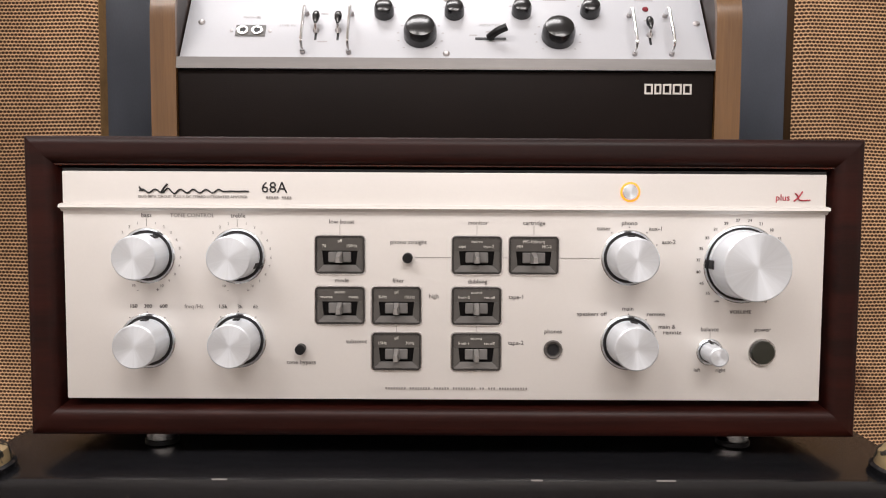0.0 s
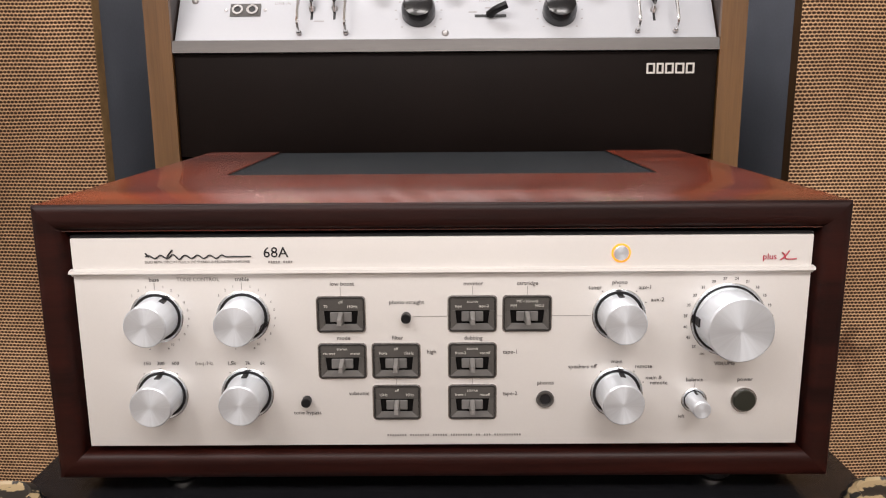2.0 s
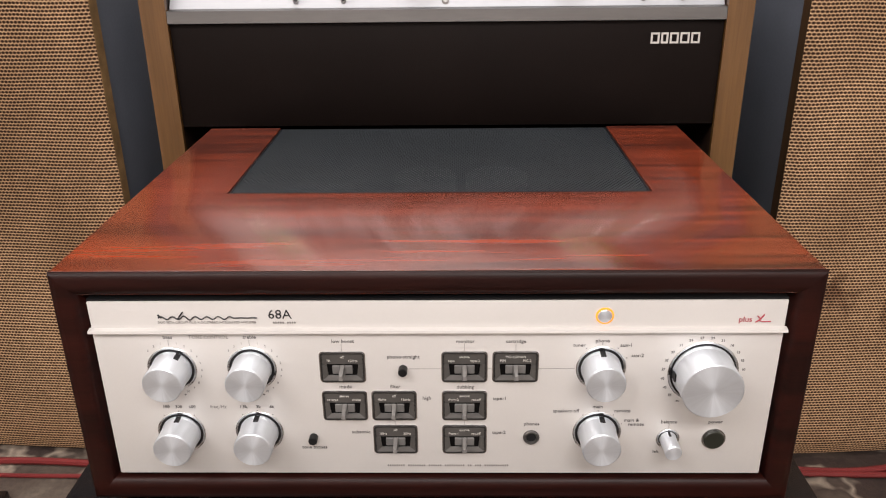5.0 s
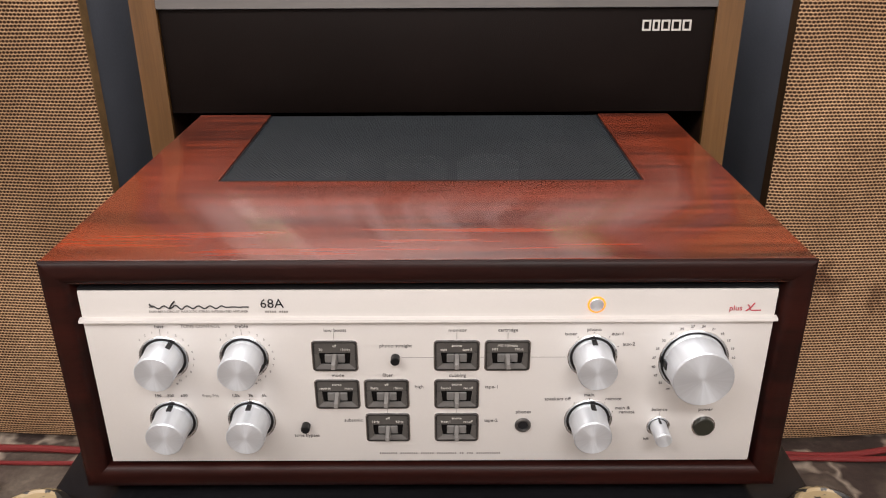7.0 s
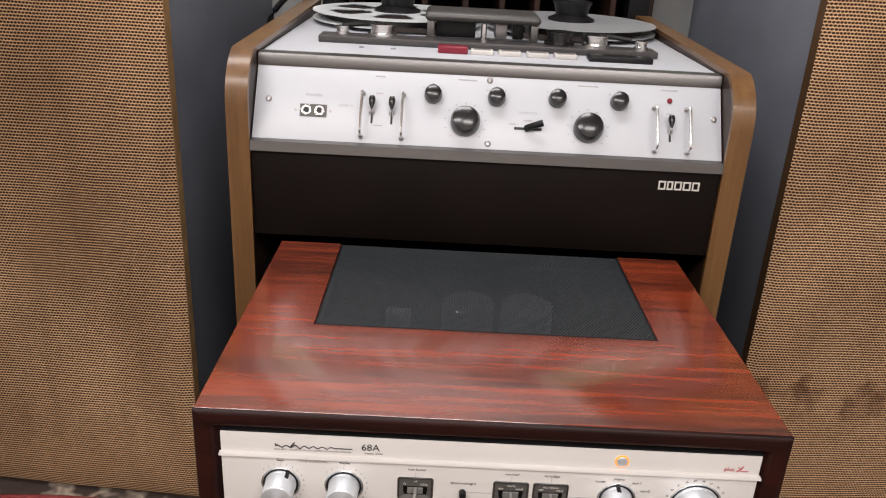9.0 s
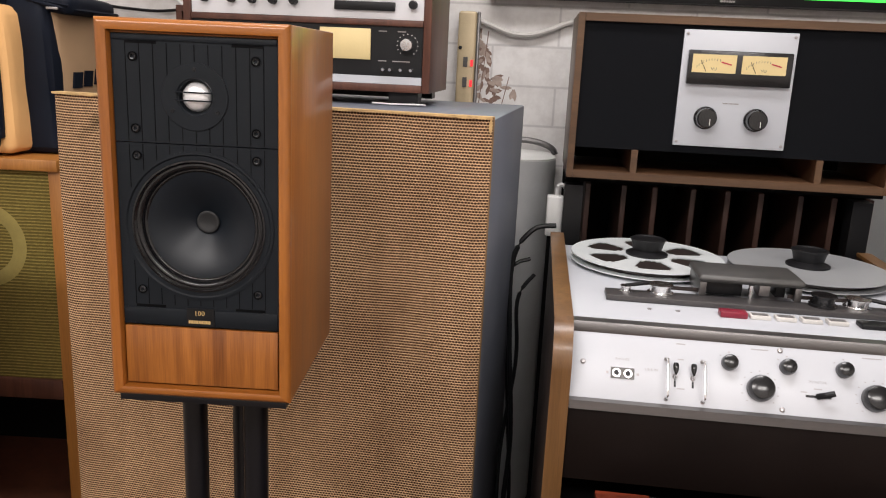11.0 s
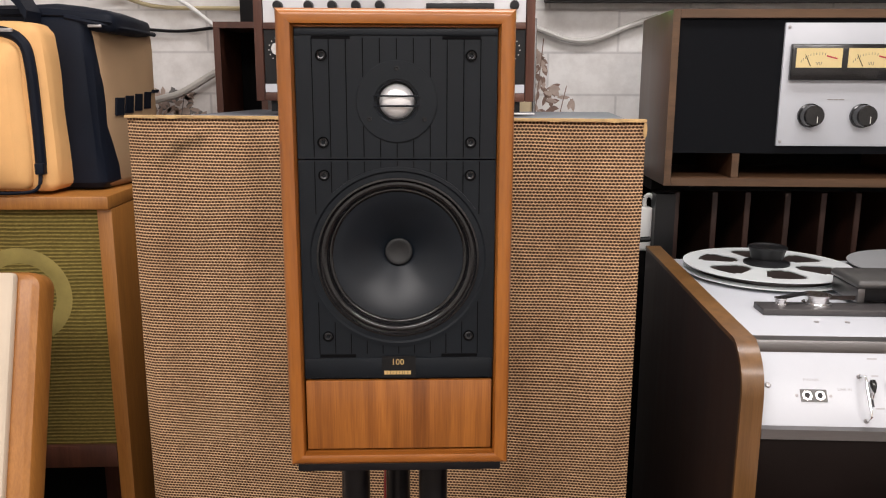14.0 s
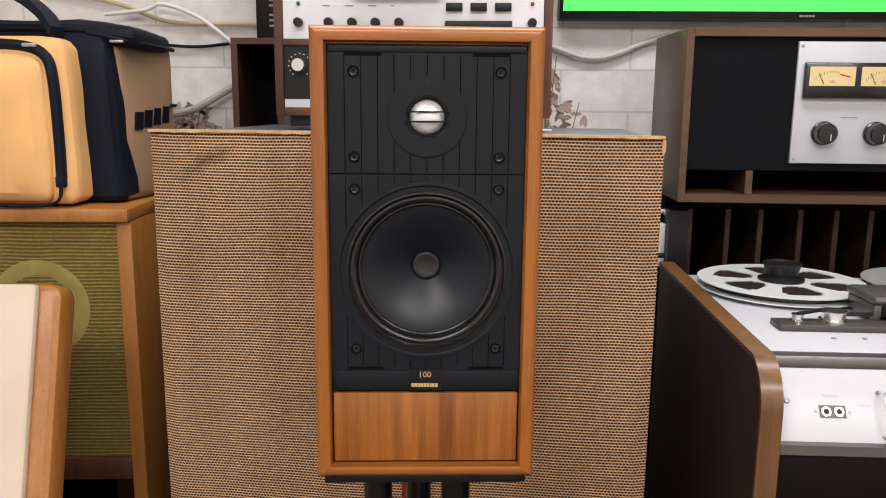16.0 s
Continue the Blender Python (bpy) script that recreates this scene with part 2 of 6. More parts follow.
INK_RED = plain("red_ink", (0.42, 0.02, 0.045), 0.5, 0, 0.05)
INK_WHITE = plain("white_ink", (0.7, 0.68, 0.64), 0.5, 0, 0.05)
INK_GOLD = plain("gold_ink", (0.75, 0.52, 0.22), 0.4, 0.4, 0.05)
DECKBROWN = plain("dark_brown_leatherette", (0.0088, 0.0056, 0.0048), 0.5, 0, 0.15, 8, 900, 0.25, spec=0.1)
DECKWHITE = plain("white_enamel", (0.52, 0.535, 0.57), 0.35, 0, 0.04, 6, 500, 0.03)
LACQUER = plain("black_lacquer", (0.009, 0.009, 0.0105), 0.22, 0, 0.25, 6, 200, 0.05)
GREYSIDE = plain("blue_grey_paint", (0.15, 0.163, 0.195), 0.42, 0, 0.18, 4, 250, 0.12)
CLOTH = weave("gold_speaker_cloth", (0.03, 0.013, 0.006), (0.15, 0.072, 0.033), (0.79, 0.53, 0.315), smear=(-0.595, 0, 0.93))
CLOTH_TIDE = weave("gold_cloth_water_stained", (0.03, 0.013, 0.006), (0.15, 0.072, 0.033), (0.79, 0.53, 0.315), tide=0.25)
CLOTH_EDGE = plain("frayed_cloth_edge", (0.55, 0.36, 0.16), 0.8, 0, 0.25, 40, 500, 0.4)
CLOTH_SIDE = plain("gold_cloth_edge", (0.36, 0.21, 0.085), 0.8, 0, 0.3, 40, 500, 0.4)
FRAME_EDGE = wood("brown_frame_edge", (0.05, 0.025, 0.01), (0.15, 0.08, 0.035), "z", 0.5, 0.1, 60)
GREENCLOTH = weave("olive_speaker_cloth", (0.13, 0.1, 0.022), (0.25, 0.19, 0.045), (0.48, 0.38, 0.12), 0.5, 0.0062, 0.15, hole=(0.0, 0.9))
CREAM = plain("cream_cloth", (0.6, 0.5, 0.385), 0.75, 0, 0.05, 10, 800, 0.2)
BAGTAN = plain("tan_canvas", (0.82, 0.46, 0.18), 0.75, 0, 0.1, 7, 700, 0.3)
BAGDARK = plain("navy_nylon", (0.006, 0.0085, 0.016), 0.55, 0, 0.2, 9, 700, 0.3, spec=0.14)
BAGBOX = plain("tan_nylon", (0.42, 0.27, 0.15), 0.7, 0, 0.1, 7, 700, 0.3)
WHITEPLASTIC = plain("white_plastic", (0.75, 0.75, 0.73), 0.4, 0, 0.04)
BINGREY = plain("light_grey_plastic", (0.52, 0.53, 0.53), 0.45, 0, 0.08)
CABLE_RED = plain("red_cable", (0.2, 0.02, 0.02), 0.45)
METER = plain("meter_face", (0.7, 0.55, 0.27), 0.5, 0, 0.05)
REELGREY = plain("dull_reel_flange", (0.42, 0.43, 0.44), 0.4, 0.35, 0.06)
REELCLEAR = plain("reel_aluminium", (0.8, 0.84, 0.84), 0.35, 0.25, 0.05)
TAPE = plain("brown_tape", (0.03, 0.022, 0.02), 0.3)
GOLDPAD = plain("brass", (0.5, 0.36, 0.16), 0.35, 0.8, 0.25, 60)


# ---- mesh tools ----
ROOTS = {}


def thing(name, at, label, category, yaw=0.0, group=""):
    """A thing: an Empty at its base. Its parts are given in its own axes when yaw is set, else in the world's."""
    ob = new(name)
    ob.empty_display_size = 0.05
    ob.matrix_world = pose(*at, 0, 0, yaw)
    ROOTS[ob.name] = None if yaw else Vector(at)
    return tagged(ob, label, category, group)


def root_of(ob):
    while ob.parent:
        ob = ob.parent
    return ob


def finish(bm, material, name, smooth=30):
    me = bpy.data.meshes.new(name)
    bm.normal_update()
    bm.to_mesh(me)
    bm.free()
    me.materials.append(material)
    if smooth:
        me.polygons.foreach_set("use_smooth", [True] * len(me.polygons))
        me.set_sharp_from_angle(angle=radians(smooth))
    return me


def part(name, bm, material, parent=None, label="", origin=None, smooth=30):
    """One mesh object. origin: a point of its own to sit at (for turned things)."""
    shift = Vector((0, 0, 0))
    if parent:
        shift = ROOTS.get(root_of(parent).name) or Vector((0, 0, 0))
    place = Vector(origin) if origin else shift
    if place.length:
        bmesh.ops.translate(bm, vec=-place, verts=bm.verts)
    ob = new(name, finish(bm, material, name, smooth))
    own = place - shift
    if parent:
        ob.parent = parent
        ob.location = own - (Vector(parent["own"]) if "own" in parent else Vector((0, 0, 0)))
        ob["own"] = tuple(own)
    else:
        ob.location = place
    if label:
        ob["label"] = label
    return ob


def structure(name, bm, material, label, category="", smooth=30):
    return tagged(part(name, bm, material, None, "", None, smooth), label, category, kind="structure")


def box(x0, x1, y0, y1, z0, z1, bevel=0.0, seg=2, bm=None):
    bm = bm or bmesh.new()
    g = bmesh.ops.create_cube(bm, size=1)
    for v in g["verts"]:
        v.co = Vector((x0 + (v.co.x + 0.5) * (x1 - x0), y0 + (v.co.y + 0.5) * (y1 - y0), z0 + (v.co.z + 0.5) * (z1 - z0)))
    if bevel:
        ed = {e for v in g["verts"] for e in v.link_edges}
        bmesh.ops.bevel(bm, geom=list(ed), offset=bevel, segments=seg, affect="EDGES", profile=0.5)
    return bm


def lathe(profile, at=(0, 0, 0), axis="y", seg=40, bm=None):
    """Turned body: profile of (radius, distance along the axis)."""
    bm = bm or bmesh.new()
    rings = []
    for r, d in profile:
        ring = []
        for i in range(seg if r > 1e-6 else 1):
            a = 2 * math.pi * i / seg
            c, s = r * math.cos(a), r * math.sin(a)
            p = {"y": (c, d, s), "z": (c, s, d), "x": (d, c, s)}[axis]
            ring.append(bm.verts.new(Vector(at) + Vector(p)))
        rings.append(ring)
    for a, b in zip(rings, rings[1:]):
        n = max(len(a), len(b))
        if n == 1:
            continue
        for i in range(n):
            q = [a[i % len(a)], a[(i + 1) % len(a)], b[(i + 1) % len(b)], b[i % len(b)]]
            q = list(dict.fromkeys(q))
            if len(q) > 2:
                bm.faces.new(q)
    bmesh.ops.recalc_face_normals(bm, faces=bm.faces)
    return bm


def prism(points, lo, hi, axis="y", bm=None, bevel=0.0):
    """An outline pushed along an axis. points: in the other two axes, in order."""
    bm = bm or bmesh.new()

    def at(p, d):
        return {"y": (p[0], d, p[1]), "x": (d, p[0], p[1]), "z": (p[0], p[1], d)}[axis]

    a = [bm.verts.new(at(p, lo)) for p in points]
    b = [bm.verts.new(at(p, hi)) for p in points]
    fs = [bm.faces.new(a), bm.faces.new(b)]
    n = len(points)
    for i in range(n):
        fs.append(bm.faces.new((a[i], a[(i + 1) % n], b[(i + 1) % n], b[i])))
    bmesh.ops.recalc_face_normals(bm, faces=fs)
    if bevel:
        bmesh.ops.bevel(bm, geom=list({e for f in fs[:2] for e in f.edges}), offset=bevel, segments=2, affect="EDGES", profile=0.5)
    return bm


def round_rect(x0, x1, z0, z1, r, n=5):
    pts = []
    for cx, cz, a0 in ((x1 - r, z1 - r, 0), (x0 + r, z1 - r, 90), (x0 + r, z0 + r, 180), (x1 - r, z0 + r, 270)):
        for i in range(n + 1):
            a = radians(a0 + 90 * i / n)
            pts.append((cx + r * math.cos(a), cz + r * math.sin(a)))
    return pts


def ring_frame(outer, inner, lo, hi, bm=None):
    """A flat frame between two outlines with the same number of points, from y=lo (front) to hi."""
    bm = bm or bmesh.new()
    n = len(outer)
    v = [[bm.verts.new((p[0], d, p[1])) for p in o] for o, d in ((outer, lo), (inner, lo), (inner, hi), (outer, hi))]
    for k in range(4):
        a, b = v[k], v[(k + 1) % 4]
        for i in range(n):
            bm.faces.new((a[i], a[(i + 1) % n], b[(i + 1) % n], b[i]))
    bmesh.ops.recalc_face_normals(bm, faces=bm.faces)
    return bm


def tube(points, r, seg=8, bm=None):
    """A round rod or cable through points, smoothed."""
    bm = bm or bmesh.new()
    P = [Vector(p) for p in points]
    if len(P) > 2:
        Q = []
        for i in range(len(P) - 1):
            a, b, c, d = P[max(i - 1, 0)], P[i], P[i + 1], P[min(i + 2, len(P) - 1)]
            for k in range(6):
                t = k / 6
                Q.append(0.5 * ((2 * b) + (c - a) * t + (2 * a - 5 * b + 4 * c - d) * t * t + (3 * b - a - 3 * c + d) * t ** 3))
        P = Q + [P[-1]]
    rings = []
    for i, p in enumerate(P):
        d = (P[min(i + 1, len(P) - 1)] - P[max(i - 1, 0)]).normalized()
        u = d.cross(Vector((0, 0, 1)) if abs(d.z) < 0.9 else Vector((1, 0, 0))).normalized()
        w = d.cross(u)
        rings.append([bm.verts.new(p + r * (math.cos(2 * math.pi * k / seg) * u + math.sin(2 * math.pi * k / seg) * w)) for k in range(seg)])
    for a, b in zip(rings, rings[1:]):
        for k in range(seg):
            bm.faces.new((a[k], a[(k + 1) % seg], b[(k + 1) % seg], b[k]))
    bm.faces.new(rings[0])
    bm.faces.new(rings[-1])
    bmesh.ops.recalc_face_normals(bm, faces=bm.faces)
    return bm


def lettering(name, body, x, y, z, size, material, parent, align="CENTER", tilt=90, depth=0.00012, space=1.0, lean=None):
    """Raised print on a face that looks towards -y (tilt 90) or leans back."""
    cu = bpy.data.curves.new(name, "FONT")
    cu.body, cu.size, cu.align_x, cu.align_y, cu.extrude, cu.resolution_u, cu.space_character = body, size, align, "CENTER", depth, 2, space
    tmp = new(name, cu)
    me = bpy.data.meshes.new_from_object(tmp.evaluated_get(bpy.context.evaluated_depsgraph_get()))
    bpy.data.objects.remove(tmp)
    bm = bmesh.new()
    bm.from_mesh(me)
    bpy.data.meshes.remove(me)
    bmesh.ops.transform(bm, matrix=pose(x, y, z, tilt, 0, 0), verts=bm.verts)
    if lean:
        bmesh.ops.transform(bm, matrix=lean, verts=bm.verts)
    return part(name, bm, material, parent, "", None, 0)


def bars(name, widths, x, y, z, h, gap, material, parent, label="", tilt=0.0):
    """A row of plain bars in place of a word, from x onwards."""
    bm = bmesh.new()
    for w in widths:
        box(x, x + w, y - 0.0004, y, z - h / 2, z + h / 2, 0, 2, bm)
        x += w + gap
    if tilt:
        bmesh.ops.rotate(bm, cent=(0, y, z), matrix=Matrix.Rotation(radians(tilt), 3, "X"), verts=bm.verts)
    return part(name, bm, material, parent, label, None, 0)


def move(bm, m):
    bmesh.ops.transform(bm, matrix=m, verts=bm.verts)
    return bm


# ---- the room ----
def rug_material():
    """Dark brown rug with cream veins and paler drifts, in soft pile."""
    m, nt, b = nodes_of("marbled_rug")
    v = coords(nt)
    drift, pile, grain = noise_tex(nt, v, 4.6, 4, 0.55), noise_tex(nt, v, 130, 3), noise_tex(nt, v, 14, 4, 0.6)
    col = ramp(nt, drift, [(0.34, (0.16, 0.12, 0.09)), (0.44, (0.045, 0.028, 0.022)), (0.5, (0.055, 0.035, 0.028)), (0.525, (0.4, 0.33, 0.26)), (0.55, (0.08, 0.055, 0.043)), (0.66, (0.2, 0.16, 0.125))])
    col = mix(nt, col, ramp(nt, grain, [(0.35, (0.6, 0.58, 0.56)), (0.6, (1, 1, 1))]), 0.7, "MULTIPLY")
    col = mix(nt, col, ramp(nt, pile, [(0.3, (0.6, 0.6, 0.6)), (0.7, (1, 1, 1))]), 0.7, "MULTIPLY")
    nt.links.new(col, b.inputs["Base Color"])
    b.inputs["Roughness"].default_value = 0.85
    bump(nt, b, pile, 0.5, 0.003)
    return m


def wall_material():
    """Whitewashed brick wallpaper: flat printed courses with soft grey joints."""
    m, nt, b = nodes_of("whitewashed_brick_paper")
    v = coords(nt, (1, 1, 1), (math.pi / 2, 0, 0))
    bt = nt.nodes.new("ShaderNodeTexBrick")
    for k, val in (("Scale", 1), ("Brick Width", 0.3), ("Row Height", 0.09), ("Mortar Size", 0.004), ("Mortar Smooth", 0.8)):
        bt.inputs[k].default_value = val
    bt.inputs["Color1"].default_value, bt.inputs["Color2"].default_value = (0.82, 0.8, 0.78, 1), (0.75, 0.73, 0.71, 1)
    bt.inputs["Mortar"].default_value = (0.6, 0.58, 0.57, 1)
    nt.links.new(v, bt.inputs["Vector"])
    col = mix(nt, bt.outputs["Color"], ramp(nt, noise_tex(nt, v, 22, 5, 0.65), [(0.35, (0.75, 0.73, 0.72)), (0.6, (1, 1, 1))]), 0.55, "MULTIPLY")
    nt.links.new(col, b.inputs["Base Color"])
    b.inputs["Roughness"].default_value = 0.7
    bump(nt, b, bt.outputs["Fac"], 0.15, 0.001)
    return m


BACK = 1.285
WALLPAINT = plain("warm_white_paint", (0.7, 0.68, 0.64), 0.7, 0, 0.06, 2, 200, 0.1)
WALLDARK = plain("pale_shop_wall", (0.74, 0.71, 0.68), 0.7, 0, 0.2, 2, 200, 0.1)
structure("floor", box(-2.6, 2.2, -3.0, BACK, -0.1, 0.0), rug_material(), "marbled brown and cream rug over the whole floor", "floor")
structure("ceiling", box(-2.6, 2.2, -3.0, BACK, 2.4, 2.5), WALLPAINT, "plain white ceiling", "ceiling")
structure("wall_north", box(-2.7, 2.3, BACK, BACK + 0.1, -0.1, 2.5), wall_material(), "white brick patterned wallpaper with printed flowers", "wall")
structure("wall_west", box(-2.7, -2.6, -3.0, BACK, -0.1, 2.5), WALLDARK, "plain wall", "wall")
structure("wall_east", box(2.2, 2.3, -3.0, BACK, -0.1, 2.5), WALLDARK, "plain wall", "wall")
structure("wall_south", box(-2.7, 2.3, -3.1, -3.0, -0.1, 2.5), WALLDARK, "plain wall", "wall")


# ---- large speakers with gold cloth ----
def cloth_speaker(at, yaw, sign, label):
    """Local axes: the inner front edge at x=0, the cloth at y=0; sign -1 runs towards -x."""
    t = thing("cloth_speaker", at, label, "speaker", yaw, "large cloth speakers")
    W, D, Hh = (0.676 if sign < 0 else 0.66) * sign, 0.48, 0.969
    x0, x1 = sorted((0, W))
    part("cabinet", box(x0 + 0.004, x1 - 0.004, 0.024, D, 0.02, Hh - 0.006, 0.003), GREYSIDE, t, "blue-grey painted cabinet")
    part("plinth", box(x0 + 0.012, x1 - 0.012, 0.02, D - 0.02, 0, 0.022), SHADE_BLACK, t)
    bm = bmesh.new()
    nx, nz = 40, 54
    rows = []
    for j in range(nz + 1):
        row = []
        for i in range(nx + 1):
            u, w = i / nx, j / nz
            x, z = x0 + u * (x1 - x0), 0.004 + w * (Hh - 0.004)
            e = min(u, 1 - u, w, 1 - w)
            y = 0.003 * noise.noise(Vector((x * 5, z * 4, 3 + sign))) + (0.005 if e == 0 else 0)
            row.append(bm.verts.new((x, y, z)))
        rows.append(row)
    for j in range(nz):
        for i in range(nx):
            bm.faces.new((rows[j][i], rows[j][i + 1], rows[j + 1][i + 1], rows[j + 1][i]))
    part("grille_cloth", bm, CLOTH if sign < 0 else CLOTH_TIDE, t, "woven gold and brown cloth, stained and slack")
    part("grille_frame", ring_frame([(x0, 0.004), (x1, 0.004), (x1, Hh), (x0, Hh)], [(x0 + 0.02, 0.024), (x1 - 0.02, 0.024), (x1 - 0.02, Hh - 0.02), (x0 + 0.02, Hh - 0.02)], 0.0065, 0.023), CLOTH_SIDE if sign < 0 else FRAME_EDGE, t, "edge of the frame behind the cloth")
    bm = bmesh.new()
    prev = None
    for i in range(121):
        x = x0 + (x1 - x0) * i / 120
        w = 0.0014 + 0.0022 * abs(noise.noise(Vector((x * 40, 7 * sign, 0))))
        cur = [bm.verts.new(p) for p in ((x, -0.001 - w * 0.3, Hh - 0.001 - w), (x, -0.0012, Hh + 0.4 * w), (x, 0.02 + w, Hh + 0.2 * w), (x, 0.02, Hh - 0.004))]
        if prev:
            for m_ in range(4):
                bm.faces.new((prev[m_], prev[(m_ + 1) % 4], cur[(m_ + 1) % 4], cur[m_]))
        prev = cur
    bmesh.ops.recalc_face_normals(bm, faces=bm.faces)
    part("frayed_top_edge", bm, CLOTH_EDGE, t, "pale frayed cloth edge")
    return t


left = cloth_speaker((-0.397, 0.491, 0), -4.5, -1, "tall grey speaker with stained gold woven cloth on the rug")
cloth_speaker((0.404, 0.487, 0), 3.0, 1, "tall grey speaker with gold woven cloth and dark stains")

part("torn_flap", prism([(-0.003, 0.966), (-0.0002, 0.965), (0.0006, 0.958), (0.0, 0.95), (-0.002, 0.946), (-0.004, 0.953), (-0.004, 0.96)], -0.004, -0.001, "y"), CLOTH_EDGE, left, "torn pale corner of the cloth")
part("burn_mark", lathe([(0.0032, -0.0035), (0, -0.0045)], (-0.336, 0, 0.426), "y", 12), INK_DARK, left, "small dark hole in the cloth")

# ---- the low black table and its corner caps ----
TBL = 0.332
table = thing("low_table", (0, 0.13, 0), "low black lacquered table with scratched edges on the rug", "table")
part("tabletop", box(-0.26, 0.26, -0.032, 0.36, TBL - 0.02, TBL, 0.0025), LACQUER, table, "glossy black top, chipped along the edge")
for sx in (-1, 1):
    for y0 in (-0.02, 0.31):
        part("leg", box(sx * 0.235 - 0.018, sx * 0.235 + 0.018, y0, y0 + 0.036, 0, TBL - 0.0205, 0.002), LACQUER, table)
part("apron", box(-0.215, 0.215, -0.018, -0.004, TBL - 0.075, TBL - 0.021, 0.002), LACQUER, table)
part("lower_shelf", box(-0.214, 0.214, -0.012, 0.34, 0.06, 0.075, 0.002), LACQUER, table)
for x, w in ((-0.12, 0.008), (0.045, 0.006), (0.11, 0.01)):
    part("worn_chip", box(x, x + w, -0.0323, -0.0318, TBL - 0.0006, TBL + 0.0001), INK_FAINT, table, "pale chip on the front edge")


def corner_cap(x, y, label):
    t = thing("corner_cap", (x, y, TBL), label, "furniture cap", 0, "table corner caps")
    cap = part("cap", lathe([(0, TBL), (0.0255, TBL), (0.0265, TBL + 0.004), (0.0245, TBL + 0.011), (0.02, TBL + 0.0135), (0.0185, TBL + 0.012), (0, TBL + 0.012)], (x, y, 0), "z", 40), CAPMIX, t, "worn black and brass patterned cap")
    part("cap_ring", lathe([(0.0265, TBL), (0.0285, TBL), (0.0285, TBL + 0.0035), (0.0265, TBL + 0.0045)], (x, y, 0), "z", 40), LACQUER, t)
    return t


def cap_material():
    m, nt, b = nodes_of("worn_black_and_brass")
    v = coords(nt)
    n = noise_tex(nt, v, 95, 2, 0.5)
    nt.links.new(ramp(nt, n, [(0.5, (0.015, 0.014, 0.013)), (0.53, (0.36, 0.27, 0.15))]), b.inputs["Base Color"])
    b.inputs["Roughness"].default_value = 0.4
    bump(nt, b, n, 0.3, 0.001)
    return m


CAPMIX = cap_material()
corner_cap(-0.257, -0.023, "round black and brass cap on the table corner")
corner_cap(0.257, -0.023, "round black and brass cap on the table corner")

# ---- the amplifier ----
amp = thing("integrated_amplifier", (0, 0.16, TBL), "silver-faced stereo amplifier in a rosewood case on a black table", "amplifier")
ZB, ZT, XW, YB = 0.345, 0.51, 0.2288, 0.343
part("base_plate", box(-0.215, 0.215, 0.02, YB - 0.004, ZB + 0.001, ZB + 0.006), BLACK, amp)
SIDE = 0.069
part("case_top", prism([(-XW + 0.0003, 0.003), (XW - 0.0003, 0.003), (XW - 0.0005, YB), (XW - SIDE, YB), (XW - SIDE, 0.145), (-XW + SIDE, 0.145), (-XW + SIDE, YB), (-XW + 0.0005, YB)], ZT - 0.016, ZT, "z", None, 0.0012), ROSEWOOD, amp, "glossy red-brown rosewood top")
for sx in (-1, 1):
    part("case_side", box(min(sx * XW, sx * (XW - 0.014)), max(sx * XW, sx * (XW - 0.014)), 0.003, YB, ZB, ZT - 0.0165, 0.0012), ROSE_SHADED, amp)
part("case_back", box(-XW + 0.0145, XW - 0.0145, YB - 0.01, YB - 0.001, ZB, ZT - 0.017), BLACK, amp)


def mitred(sides, name_):
    """One side of the front frame: flat outer face, soft shoulder, slope inwards, mitred at the ends."""
    prof = [(0.0, 0.0026), (0.0002, 0.001), (0.0009, 0.0002), (0.0045, -0.0003), (0.0085, -0.0006), (0.0108, -0.0005), (0.0126, 0.0002), (0.0142, 0.0018), (0.0156, 0.004), (0.019, 0.0125), (0.0192, 0.02)]
    out = []
    for p in prof:
        i, y = p
        out.append([(-XW + i, y, ZB + i), (XW - i, y, ZB + i), (XW - i, y, ZT - i), (-XW + i, y, ZT - i)])
    for k, nm in sides:
        bm = bmesh.new()
        a = [bm.verts.new(o[k]) for o in out]
        b = [bm.verts.new(o[(k + 1) % 4]) for o in out]
        for q in range(len(out) - 1):
            bm.faces.new((a[q], a[q + 1], b[q + 1], b[q]))
        bm.faces.new((a[0], a[-1], b[-1], b[0]))
        bm.faces.new(a)
        bm.faces.new(b)
        bmesh.ops.recalc_face_normals(bm, faces=bm.faces)
        part(name_, bm, ROSE_SHADED, amp, "mitred wooden front frame, darkened for shade", None, 50)


mitred([(0, "b"), (1, "r"), (2, "t"), (3, "l")], "front_frame_rail")
# near-black sheet that stands for the shadow in the gap round the panel
part("recess_shade", box(-0.2135, 0.2135, 0.02, 0.03, ZB + 0.014, ZT - 0.0165), SHADE_BLACK, amp)
F = 0.0005
panel = part("front_panel", box(-0.2085, 0.2085, F, 0.019, 0.3655, 0.491, 0.0006), PANEL, amp, "champagne silver aluminium panel")
part("panel_ledge", prism([(F + 0.0003, 0.4735), (F - 0.0032, 0.4728), (F - 0.0036, 0.4712), (F - 0.0012, 0.4706), (F + 0.0003, 0.469)], -0.2095, 0.2095, "x"), PANEL, amp, "projecting silver ledge")
part("top_lip", box(-0.2085, 0.2085, F + 0.001, 0.019, 0.4912, 0.4925), BLACK, amp)
